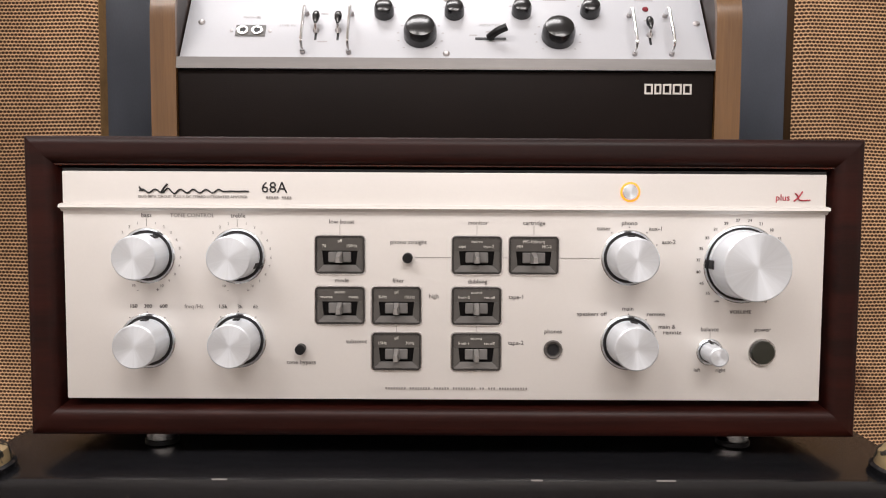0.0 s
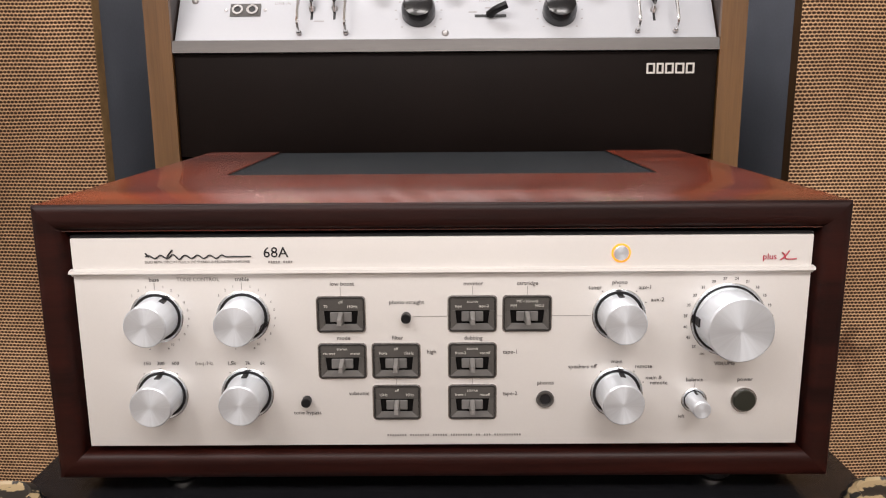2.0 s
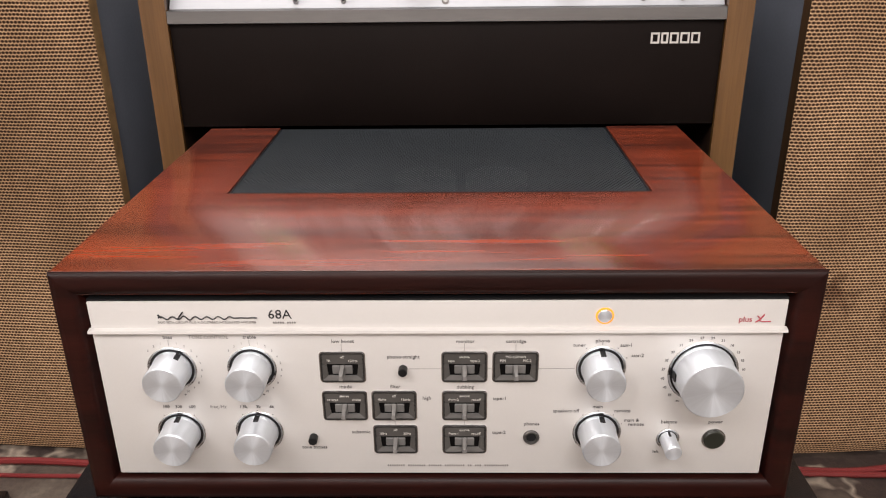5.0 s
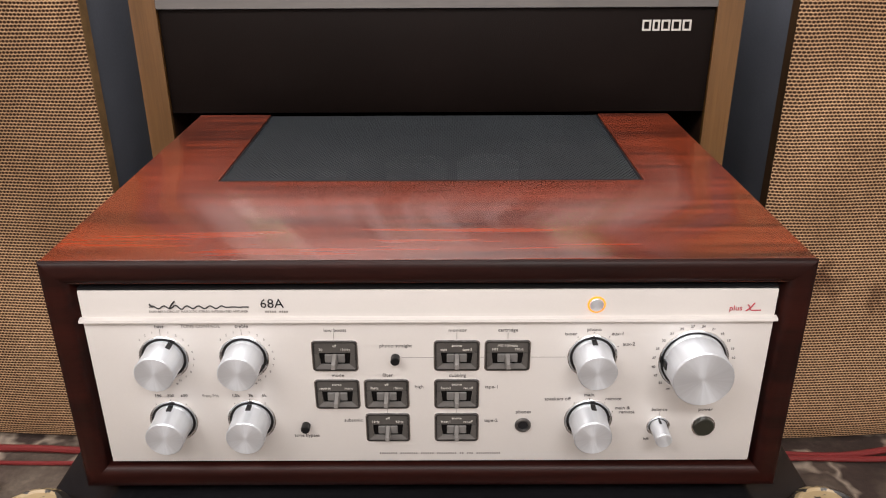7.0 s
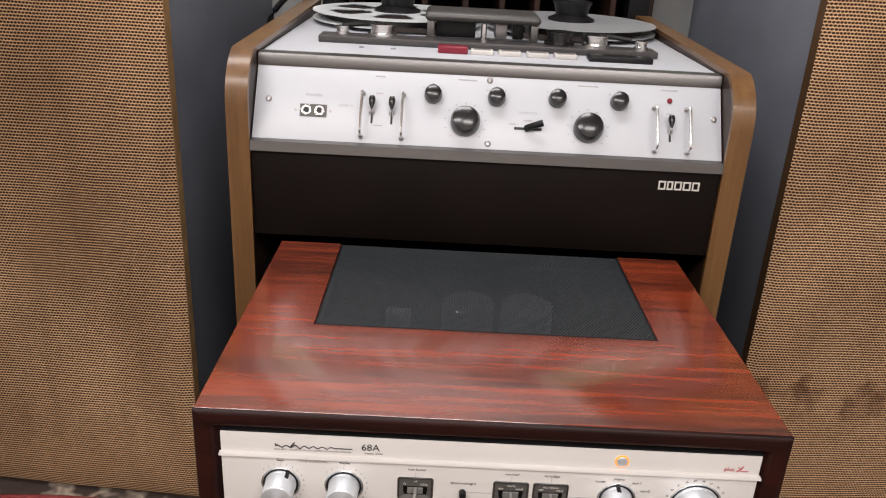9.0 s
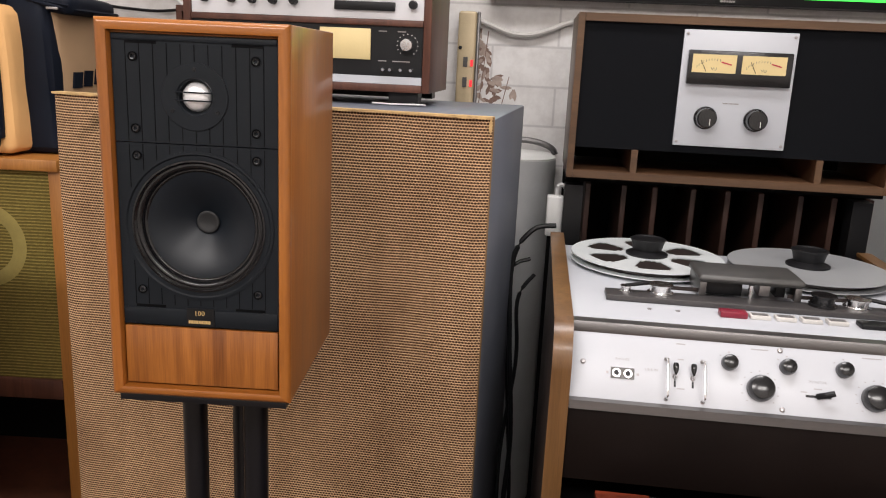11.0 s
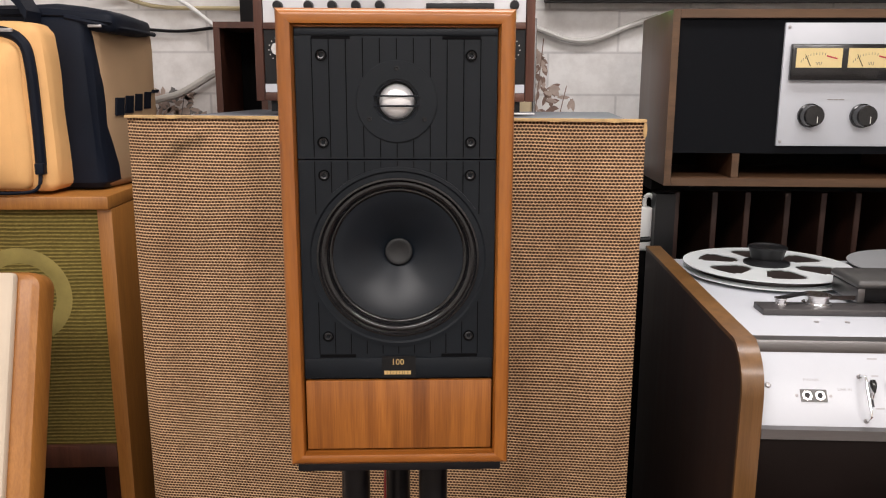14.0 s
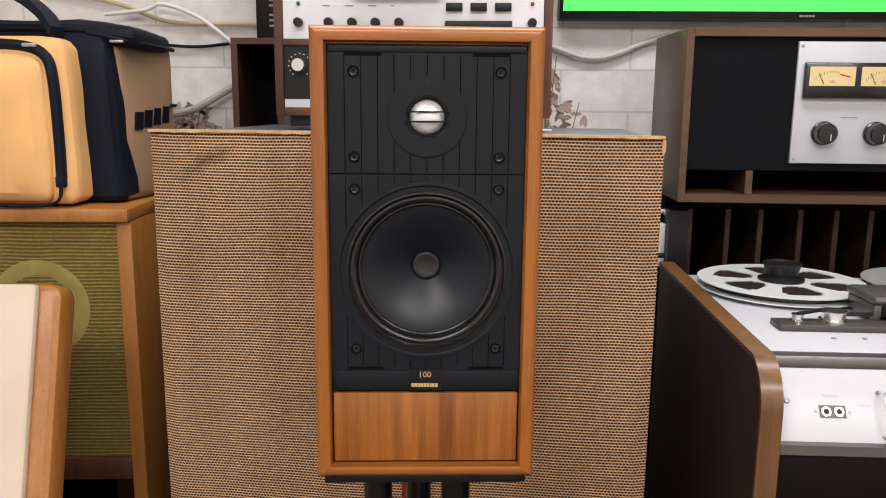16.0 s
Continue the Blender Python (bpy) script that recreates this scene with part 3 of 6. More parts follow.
for sx in (-0.167, 0.172):
    for y in (0.03, 0.28):
        foot = part("foot", lathe([(0, TBL), (0.0085, TBL), (0.009, TBL + 0.001), (0.009, ZB + 0.0005), (0, ZB + 0.0005)], (sx, y, 0), "z", 28), CHROME, amp, "polished metal foot")
        part("foot_pad", lathe([(0.0092, TBL), (0.0098, TBL + 0.0005), (0.0098, TBL + 0.0025), (0.0092, TBL + 0.003)], (sx, y, 0), "z", 28), BLACK, foot)
# expanded metal over the vent: two sets of slanting strands
X0, X1, Y0, Y1 = -0.158, 0.158, 0.1465, YB - 0.002
PITCH, RISE, TOPZ = 0.0032, 1.45, ZT - 0.0012
bm = bmesh.new()
run = (Y1 - Y0) / RISE
for s in (1, -1):
    for k in range(int((X1 - X0 + run) / PITCH) + 2):
        xa = X0 + k * PITCH - run
        xb = xa + run
        if s == -1:
            xa, xb = xb, xa
        lo, hi = sorted(((X0 - xa) / (xb - xa), (X1 - xa) / (xb - xa)))
        ta, tb = max(0.0, lo), min(1.0, hi)
        if tb - ta < 0.01:
            continue
        zz = TOPZ + 0.00015 * s
        p = Vector((xa + (xb - xa) * ta, Y0 + (Y1 - Y0) * ta, zz))
        q = Vector((xa + (xb - xa) * tb, Y0 + (Y1 - Y0) * tb, zz))
        w = (q - p).normalized().cross(Vector((0, 0, 1))) * 0.0005
        vs = [bm.verts.new(v) for v in (p - w, p + w, q + w, q - w)]
        bm.faces.new(vs)
        low = [bm.verts.new(v.co - Vector((0, 0, 0.0006))) for v in vs]
        for i in range(4):
            bm.faces.new((vs[i], low[i], low[(i + 1) % 4], vs[(i + 1) % 4]))
bmesh.ops.recalc_face_normals(bm, faces=bm.faces)
MESHBLACK = plain("black_mesh", (0.032, 0.037, 0.042), 0.45, 0.0, 0.12)
part("vent_mesh", bm, MESHBLACK, amp, "black expanded metal mesh", None, 0)
for xa, xb in ((X0 - 0.001, X0 + 0.0006), (X1 - 0.0006, X1 + 0.001)):
    part("vent_rim", box(xa, xb, Y0 + 0.0012, Y1, 0.4975, ZT - 0.0006), BLACK, amp)
part("vent_rim", box(X0 - 0.001, X1 + 0.001, Y0 - 0.0006, Y0 + 0.001, 0.498, ZT - 0.0006), BLACK, amp)
# floor coloured near-black for the dimness under the mesh
part("chassis_floor", box(X0 - 0.04, X1 + 0.04, Y0 - 0.03, YB - 0.011, 0.455, 0.46), SHADE_BLACK, amp)
for cx in (-0.014, 0.048):
    part("capacitor", lathe([(0, 0.46), (0.027, 0.46), (0.027, 0.4915), (0.025, 0.493), (0, 0.493)], (cx, 0.243, 0), "z", 32), STEEL, amp, "grey round capacitor under the mesh")
part("transistor_block", box(-0.098, -0.073, 0.206, 0.223, 0.46, 0.492, 0.001), STEEL, amp)


def knob(name, x, z, r, ring, length, label="spun aluminium knob", notch=90):
    """A round knob in a black sunk ring with a silver rim."""
    rim = part("rim", lathe([(ring, F + 0.001), (ring, F - 0.0006), (ring - 0.0004, F - 0.0009), (ring - 0.0014, F - 0.0006), (ring - 0.0014, F + 0.001)], (x, 0, z), "y", 48), ALU_SIDE, amp)
    part("well", lathe([(0, F - 0.0003), (ring - 0.0013, F - 0.0003)], (x, 0, z), "y", 40), INK_DARK, rim)
    r2 = r * 1.04
    k = part(name, lathe([(r2, F - 0.0006), (r2, F - 0.0018), (r, F - 0.0026), (r, F - length + 0.0006), (r - 0.0006, F - length), (0, F - length)], (x, 0, z), "y", 56), ALU, amp, label, (x, 0, z))
    a = radians(notch)
    bm = box(-r * 0.13, r * 0.13, F - length * 0.34, F - 0.001, r * 0.9, r2 + 0.00015)
    bmesh.ops.rotate(bm, cent=(0, 0, 0), matrix=Matrix.Rotation(math.pi / 2 - a, 3, "Y"), verts=bm.verts)
    bmesh.ops.translate(bm, vec=(x, 0, z), verts=bm.verts)
    part("pointer", bm, INK_DARK, k, "", (x, 0, z))
    return k


for x, z, notch in ((-0.163, 0.445, 62), (-0.1135, 0.445, 335), (-0.1635, 0.398, 90), (-0.1135, 0.3985, 90), (0.101, 0.445, 90), (0.1015, 0.398, 80)):
    knob("control_knob", x, z, 0.0118, 0.0153, 0.02, notch=notch)
knob("volume_knob", 0.1635, 0.4418, 0.0182, 0.0216, 0.022, "large spun aluminium volume knob", 180)
knob("balance_knob", 0.1468, 0.393, 0.0052, 0.0074, 0.016, "small aluminium balance knob", 90)
rim = part("rim", lathe([(0.0076, F + 0.001), (0.0076, F - 0.0008), (0.0066, F - 0.0008), (0.0066, F + 0.001)], (0.1757, 0, 0.393), "y", 40), ALU_SIDE, amp)
part("power_button", lathe([(0.0065, F), (0.0065, F - 0.0022), (0.006, F - 0.0028), (0, F - 0.003)], (0.1757, 0, 0.393), "y", 40), plain("olive_black", (0.02, 0.021, 0.015), 0.35), amp, "round black power button")
for x, z in ((-0.0203, 0.4445), (-0.079, 0.394)):
    part("push_button", lathe([(0.0028, F), (0.0028, F - 0.005), (0.0024, F - 0.0056), (0, F - 0.0057)], (x, 0, z), "y", 24), BLACK, amp, "small dark push button")
lampring = part("lamp_ring", lathe([(0.0054, F + 0.001), (0.0054, F - 0.0004), (0.0045, F - 0.0006), (0.0045, F + 0.001)], (0.101, 0, 0.481), "y", 36), glow("amber_glow", (1.0, 0.27, 0.02), 1.2), amp, "glowing amber lamp ring")
part("lamp_button", lathe([(0.0043, F), (0.0043, F - 0.001), (0.0039, F - 0.0014), (0, F - 0.0014)], (0.101, 0, 0.481), "y", 36), ALU, amp, "", (0.101, 0, 0.481))
part("phones_socket", lathe([(0.0052, F + 0.001), (0.0052, F - 0.001), (0.0046, F - 0.0018), (0.0036, F - 0.0016), (0.0032, F - 0.0004)], (0.06, 0, 0.394), "y", 36), plain("dark_steel", (0.16, 0.155, 0.15), 0.3, 0.8), amp, "headphone socket")
part("socket_hole", lathe([(0.0033, F - 0.0004), (0, F - 0.0004)], (0.06, 0, 0.394), "y", 30), INK_DARK, amp)


def lever_switch(x, z, off, words):
    """A sunk grey lever switch: thin rim, sloping plate with printed positions, pocket, sill and lever."""
    w, h = 0.0136, 0.0104
    e = round_rect(x - w - 0.0006, x + w + 0.0006, z - h - 0.0006, z + h + 0.0006, 0.0026)
    o = round_rect(x - w, x + w, z - h, z + h, 0.0022)
    i = round_rect(x - w + 0.0009, x + w - 0.0009, z - h + 0.0009, z + h - 0.0009, 0.0016)
    s = part("switch_bezel", ring_frame(o, i, F - 0.0012, F + 0.0005), SWITCH_RIM, amp, "rounded dark metal switch bezel")
    part("bezel_edge", ring_frame(e, o, F - 0.0004, F + 0.0005), ALU_SIDE, s, "thin bright edge")
    # near-black sheet for the shade in the pocket
    part("switch_back", prism(i, F - 0.0001, F + 0.0004), SHADE_BLACK, s)
    xi, zt, zb = w - 0.0011, z + h - 0.0011, z - h + 0.0011
    part("switch_plate", prism([(F - 0.0002, zt), (F - 0.001, zt), (F - 0.0004, z + 0.0022), (F - 0.0002, z + 0.0022)], x - xi, x + xi, "x"), SWITCHBOX, s)
    # paler trapezoid: light on the recess floor, put into the colour
    part("lit_sill", prism([(x - 0.0088, z - 0.0056), (x + 0.0088, z - 0.0056), (x + xi, zb), (x - xi, zb)], F - 0.0009, F - 0.0002), SWITCH_IN, s)
    for sx in (-1, 1):
        part("pocket_cheek", prism([(x + sx * xi, z + 0.0021), (x + sx * xi, zb + 0.0002), (x + sx * 0.0089, z - 0.0055), (x + sx * 0.0098, z + 0.0021)], F - 0.0009, F - 0.0002), SWITCHBOX, s)
        a, c = sorted((x + sx * 0.0014, x + sx * 0.0062))
        part("switch_slide", box(a, c, F - 0.0016, F - 0.0002, z - 0.0042, z + 0.0016, 0.0004, 1), SWITCH_IN, s)
    bm = prism([(-0.0013, 0.0031), (0.0013, 0.0031), (0.0017, -0.0031), (-0.0017, -0.0031)], F - 0.0105, F - 0.0006, "y", None, 0.0003)
    for v in bm.verts:
        if v.co.y < F - 0.005:
            v.co.x *= 0.75
            v.co.z = v.co.z * 0.55 - 0.0006
    bmesh.ops.translate(bm, vec=(x + off, 0, z - 0.0014), verts=bm.verts)
    part("switch_lever", bm, SWITCH_TAB, s, "projecting grey lever")
    for body, dx, dz in words:
        lettering("switch_print", body, x + dx, F - 0.0012, z + dz, 0.0023, INK_WHITE, s)


lever_switch(-0.0575, 0.446, 0, (("off", 0, 0.0075), ("70", -0.0085, 0.0048), ("150Hz", 0.0065, 0.0048)))
lever_switch(0.0175, 0.446, 0, (("source", 0, 0.0075), ("tape", -0.008, 0.0048), ("tape-2", 0.0065, 0.0048)))
lever_switch(0.0487, 0.446, 0, (("MC-1(direct)", 0, 0.0075), ("MM", -0.0078, 0.0048), ("MC-2", 0.007, 0.0048)))
lever_switch(-0.0575, 0.418, 0, (("stereo", 0, 0.0075), ("reverse", -0.0075, 0.0048), ("mono", 0.0075, 0.0048)))
lever_switch(-0.0265, 0.418, 0, (("off", 0, 0.0075), ("9kHz", -0.0075, 0.0048), ("15kHz", 0.0072, 0.0048)))
lever_switch(0.0175, 0.418, 0, (("source", 0, 0.0075), ("from-2", -0.0068, 0.0048), ("rec.off", 0.0072, 0.0048)))
lever_switch(-0.0265, 0.3925, 0, (("off", 0, 0.0075), ("15Hz", -0.0078, 0.0048), ("30Hz", 0.0075, 0.0048)))
lever_switch(0.0175, 0.3925, 0, (("source", 0, 0.0075), ("from-1", -0.0068, 0.0048), ("rec.off", 0.0072, 0.0048)))

P = F - 0.0002


def word(body, x, z, size=0.0034, ink=None):
    lettering("panel_print", body, x, P, z, size, ink or INK, amp)


word("bass", -0.163, 0.467)
word("TONE CONTROL", -0.138, 0.467, 0.0031, INK_FAINT)
word("treble", -0.113, 0.467)
word("low boost", -0.0565, 0.464)
word("phono straight", -0.02, 0.453)
word("monitor", 0.018, 0.4638)
word("cartridge", 0.0487, 0.4638)
word("phono", 0.101, 0.464)
word("tuner", 0.087, 0.461)
word("aux-1", 0.1155, 0.461)
word("aux-2", 0.1228, 0.4537)
word("mode", -0.0565, 0.4318)
word("filter", -0.0255, 0.4318)
word("high", -0.006, 0.4233)
word("dubbing", 0.018, 0.4315)
word("tape-1", 0.0395, 0.423)
word("subsonic", -0.0485, 0.398)
word("tape-2", 0.0395, 0.3975)
word("phones", 0.06, 0.404)
word("main", 0.101, 0.4168)
word("speakers off", 0.0812, 0.4138)
word("remote", 0.1165, 0.4138)
word("main &", 0.1228, 0.4068)
word("remote", 0.1258, 0.4037)
word("balance", 0.1465, 0.4055)
word("power", 0.1757, 0.4055)
word("VOLUME", 0.1632, 0.4152, 0.0031)
word("left", 0.14, 0.3828, 0.0029)
word("right", 0.153, 0.3828, 0.0029)
word("tone bypass", -0.079, 0.3862)
for body, x in (("150", -0.171), ("300", -0.163), ("600", -0.1545), ("1.5k", -0.122), ("3k", -0.1125), ("6k", -0.104)):
    word(body, x, 0.417, 0.003)
word("freq./Hz", -0.1378, 0.417, 0.0032, INK_FAINT)
word("plus", 0.1845, 0.4783, 0.005, INK_RED)
word("DUO BETA CIRCUIT PLUS X DC STEREO INTEGRATED AMPLIFIER", -0.1375, 0.4772, 0.00205, INK_FAINT)
word("68A", -0.0932, 0.4822, 0.0086, INK_DARK)
lx = -0.0325
for count in (8, 8, 6, 9, 2, 3, 11):
    bars("maker_line", (0.00095,) * count, lx, P, 0.372, 0.0011, 0.0005, INK_FAINT, amp)
    lx += count * 0.00145 + 0.0018
bars("model_line", (0.0009,) * 5, -0.0975, P, 0.4771, 0.0011, 0.0005, INK_FAINT, amp)
bars("model_line", (0.0009,) * 4, -0.089, P, 0.4771, 0.0011, 0.0005, INK_FAINT, amp)
# flowing mark: one long thin stroke with a few small loops
bm = bmesh.new()
pts = [(-0.1665 + 0.0595 * k / 60, P - 0.0002, 0.4803 + 0.0009 * math.sin(k * 0.9) * (1.5 if 14 < k < 22 else 1.0) * (1 if k < 46 else 0.1)) for k in range(61)]
tube(pts, 0.00042, 5, bm)
tube([(-0.1665, P - 0.0002, 0.4825), (-0.1655, P - 0.0002, 0.4812), (-0.1645, P - 0.0002, 0.4803)], 0.0005, 5, bm)
tube([(-0.1512, P - 0.0002, 0.4842), (-0.1535, P - 0.0002, 0.4815), (-0.1545, P - 0.0002, 0.4796)], 0.0005, 5, bm)
part("signature_mark", bm, INK_DARK, amp, "flowing black mark")
bm = tube([(0.1905, P - 0.0002, 0.4765), (0.193, P - 0.0002, 0.4785), (0.1952, P - 0.0002, 0.4818)], 0.0004, 5)
tube([(0.1912, P - 0.0002, 0.4808), (0.1925, P - 0.0002, 0.4795), (0.1938, P - 0.0002, 0.4771), (0.1995, P - 0.0002, 0.4771)], 0.00036, 5, bm)
part("red_mark", bm, INK_RED, amp)
# guide lines
for x, z0, z1 in ((-0.0575, 0.4568, 0.4622), (0.0175, 0.4568, 0.4622), (0.0487, 0.4568, 0.4622), (-0.0265, 0.4032, 0.4075), (0.0175, 0.4032, 0.4075), (-0.163, 0.461, 0.4652), (-0.1135, 0.461, 0.4652), (0.1468, 0.4008, 0.404)):
    part("guide_line", box(x - 0.00012, x + 0.00012, P - 0.0001, P + 0.0001, z0, z1), INK_FAINT, amp)
for xa, xb in ((-0.0165, 0.0036), (0.0315, 0.0348), (0.0627, 0.085)):
    part("guide_line", box(xa, xb, P - 0.0001, P + 0.0001, 0.44455, 0.44475), INK_FAINT, amp)
# scales round the knobs
for kx, kz in ((-0.163, 0.445), (-0.1135, 0.445)):
    for k, body in enumerate(("10", "9", "8", "7", "6", "5", "4", "3", "2", "1", "", "1", "2", "3", "4", "5", "6", "7", "8", "9", "10")):
        a = radians(245 - 15.5 * k if k <= 10 else 90 - 15.5 * (k - 10))
        if body and not (150 < math.degrees(a) < 235):
            word(body, kx + 0.0183 * math.cos(a), kz + 0.0183 * math.sin(a), 0.0021, INK_FAINT)
    word("-", kx - 0.0055, kz - 0.019, 0.003)
    word("+", kx + 0.0055, kz - 0.019, 0.003)
for k, body in enumerate(("-\u221e", "55", "45", "40", "37", "35", "33", "31", "29", "27", "24", "21", "18", "15", "13", "10", "7", "4", "2", "0")):
    a = radians(236 - 15.4 * k)
    word(body, 0.1635 + 0.0245 * math.cos(a), 0.4415 + 0.0245 * math.sin(a), 0.0024, INK)
bm = bmesh.new()
for kx, kz, angs in ((0.101, 0.445, (125, 90, 55, 25)), (0.1015, 0.397, (125, 90, 55, 25)), (-0.1635, 0.397, (125, 90, 55)), (-0.1135, 0.3975, (125, 90, 55))):
    for a in angs:
        cx, cz = kx + 0.0168 * math.cos(radians(a)), kz + 0.0168 * math.sin(radians(a))
        box(cx - 0.0003, cx + 0.0003, P - 0.0001, P + 0.0001, cz - 0.0003, cz + 0.0003, 0, 2, bm)
part("scale_dots", bm, INK, amp)


# ---- the tape deck console ----
deck = thing("tape_deck", (0, 0.6, 0), "open-reel tape deck console with walnut sides standing on the rug", "tape deck")
CX = 0.003
SW0, SW1 = 0.2725, 0.298
DT = 0.707
for sx in (-1, 1):
    pts = [(0.379, 0.0), (0.379, 0.655)]
    for i in range(1, 9):
        a = radians(180 - 70 * i / 8)
        pts.append((0.379 + 0.062 + 0.062 * math.cos(a), 0.655 + 0.062 * math.sin(a)))
    pts += [(0.925, 0.7235), (0.925, 0.0)]
    x0, x1 = sorted((CX + sx * SW0, CX + sx * SW1))
    side = part("side_panel", prism(pts, x0 + 0.0008, x1 - 0.0008, "x"), WALNUT_DARK, deck, "dark walnut side panel")
    # lighter edge band that follows the front and the top
    bm = bmesh.new()
    strip = pts[:-1]
    prev = None
    for i, (y, z) in enumerate(strip):
        a = strip[max(i - 1, 0)]
        b = strip[min(i + 1, len(strip) - 1)]
        d = Vector((b[0] - a[0], b[1] - a[1])).normalized()
        nx_, nz_ = -d.y, d.x
        o = (y + nx_ * 0.002, z + nz_ * 0.002)
        q = (y - nx_ * 0.004, z - nz_ * 0.004)
        cur = [bm.verts.new((x, p[0], p[1])) for p in (o, q) for x in (x0, x1)]
        if prev:
            for m_, n_ in ((0, 1), (1, 3), (3, 2), (2, 0)):
                bm.faces.new((prev[m_], prev[n_], cur[n_], cur[m_]))
        prev = cur
    bmesh.ops.recalc_face_normals(bm, faces=bm.faces)
    part("edge_band", bm, PLYEDGE, side, "lighter oiled wood edge")
W = 0.272
part("front_apron", box(CX - W, CX + W, 0.381, 0.39, 0.502, 0.605, 0.001), DECKBROWN, deck, "dark brown leatherette front")
part("lower_rail", prism([(0.381, 0.605), (0.376, 0.606), (0.3775, 0.6175), (0.387, 0.6185), (0.395, 0.606)], CX - W, CX + W, "x"), TRIM_GREY, deck, "grey metal rail")
part("cabinet_back", box(CX - W, CX + W, 0.9, 0.915, 0.1, 0.70), DECKBROWN, deck)
part("cabinet_bottom", box(CX - W, CX + W, 0.42, 0.899, 0.43, 0.445), SHADE_BLACK, deck)
# sloping control panel in its own axes: s along the slope
SL = math.degrees(math.atan2(0.066, 0.042))
M = Matrix.Translation((CX, 0.3866, 0.6185)) @ pose(0, 0, 0, SL, 0, 0) @ pose(0, 0, 0, -90, 0, 0)
# M maps (x, -out, up the slope)


def on_slope(bm):
    return move(bm, M)


LEN = 0.0925
part("control_panel", on_slope(box(-W, W, 0, 0.004, 0, LEN, 0.0006)), DECKWHITE, deck, "white enamel control panel")
part("upper_rail", prism([(0.434, 0.6935), (0.4335, 0.7), (0.437, 0.7075), (0.452, 0.7085), (0.452, 0.6935)], CX - W, CX + W, "x"), TRIM_GREY, deck, "grey metal rail")
part("deck_plate", box(CX - W, CX + W, 0.4525, 0.9, DT - 0.006, DT, 0.0006), DECKWHITE, deck, "white deck plate")
for x, s in ((-0.256, 0.048), (0.263, 0.05), (0.0, 0.0065), (0.0, 0.084)):
    sc = part("screw", on_slope(lathe([(0.0036, 0), (0.0036, -0.0008), (0.0022, -0.0018), (0, -0.002)], (x, 0, s), "y", 18)), STEEL, deck)


def dk_knob(x, s, r, h):
    k = part("control_knob", on_slope(lathe([(r, 0), (r, -h * 0.35), (r * 0.98, -h * 0.6), (r * 0.85, -h * 0.88), (r * 0.55, -h), (0, -h * 1.02)], (x, 0, s), "y", 36)), BLACK_GLOSS, deck, "glossy black control knob")


for x, s in ((-0.0655, 0.062), (0.0085, 0.0625), (0.0795, 0.0645), (0.152, 0.065)):
    dk_knob(x, s, 0.0105, 0.014)
for x, s in ((-0.027, 0.031), (0.116, 0.0305)):
    dk_knob(x, s, 0.0172, 0.018)


def guard(x):
    bm = tube([(x, 0, 0.007), (x, -0.012, 0.0085), (x, -0.016, 0.013), (x, -0.0165, 0.033), (x, -0.016, 0.054), (x, -0.012, 0.0585), (x, 0, 0.06)], 0.0016, 8)
    g = part("switch_guard", on_slope(bm), CHROME, deck, "bent chrome guard bar")
    for s in (0.007, 0.06):
        part("guard_foot", on_slope(lathe([(0.0027, 0), (0.0027, -0.003), (0.0019, -0.0036)], (x, 0, s), "y", 12)), STEEL, g)


for x in (-0.147, -0.1, 0.193, 0.231):
    guard(x)


def toggle(x, s, tip):
    b = part("toggle_base", on_slope(lathe([(0.0032, 0), (0.0032, -0.002), (0.002, -0.003), (0, -0.003)], (x, 0, s), "y", 16)), STEEL, deck)
    part("toggle_lever", on_slope(lathe([(0, 0), (0.0016, 0.0005), (0.0036, 0.006), (0.0041, 0.011), (0.003, 0.0145), (0, 0.0155)], (x, -0.0085, s + tip * 0.45), "z", 14)), BLACK_GLOSS, b, "black bat-shaped lever")
    part("toggle_stem", on_slope(tube([(x, -0.001, s - 0.004), (x, -0.005, s), (x, -0.0085, s + tip * 0.45)], 0.0015, 8)), CHROME, b)
    part("toggle_slot", on_slope(box(x - 0.0012, x + 0.0012, -0.0004, 0, s - 0.013, s)), INK_DARK, b)


for x in (-0.1355, -0.1125):
    toggle(x, 0.037, 0.006)
toggle(0.2115, 0.033, 0.004)
b = part("lever_slot", on_slope(box(0.03, 0.062, -0.0006, 0, 0.0255, 0.0285)), INK_DARK, deck)
part("lever", on_slope(tube([(0.044, -0.002, 0.027), (0.052, -0.01, 0.028), (0.062, -0.014, 0.0305)], 0.004, 10)), BLACK, b, "black monitor lever")
part("pilot_lamp", on_slope(lathe([(0.0032, 0), (0.0032, -0.001), (0.002, -0.002), (0, -0.0022)], (0.2115, 0, 0.07), "y", 16)), plain("red_lens", (0.2, 0.02, 0.03), 0.25), deck)
b = part("jack_plate", on_slope(box(-0.219, -0.188, -0.001, 0, 0.0285, 0.0435)), SWITCHBOX, deck, "grey jack plate")
for x in (-0.2115, -0.1965):
    j = part("jack", on_slope(lathe([(0.0058, -0.001), (0.0058, -0.0022), (0.0035, -0.0022), (0.0033, -0.0012)], (x, 0, 0.036), "y", 24)), CHROME, b)
    part("jack_hole", on_slope(lathe([(0.0034, -0.0014), (0, -0.0014)], (x, 0, 0.036), "y", 20)), INK_DARK, j)
for x in (-0.2235, -0.1835):
    part("screw", on_slope(lathe([(0.0018, 0), (0.0018, -0.0006), (0, -0.0012)], (x, 0, 0.036), "y", 12)), STEEL, deck)
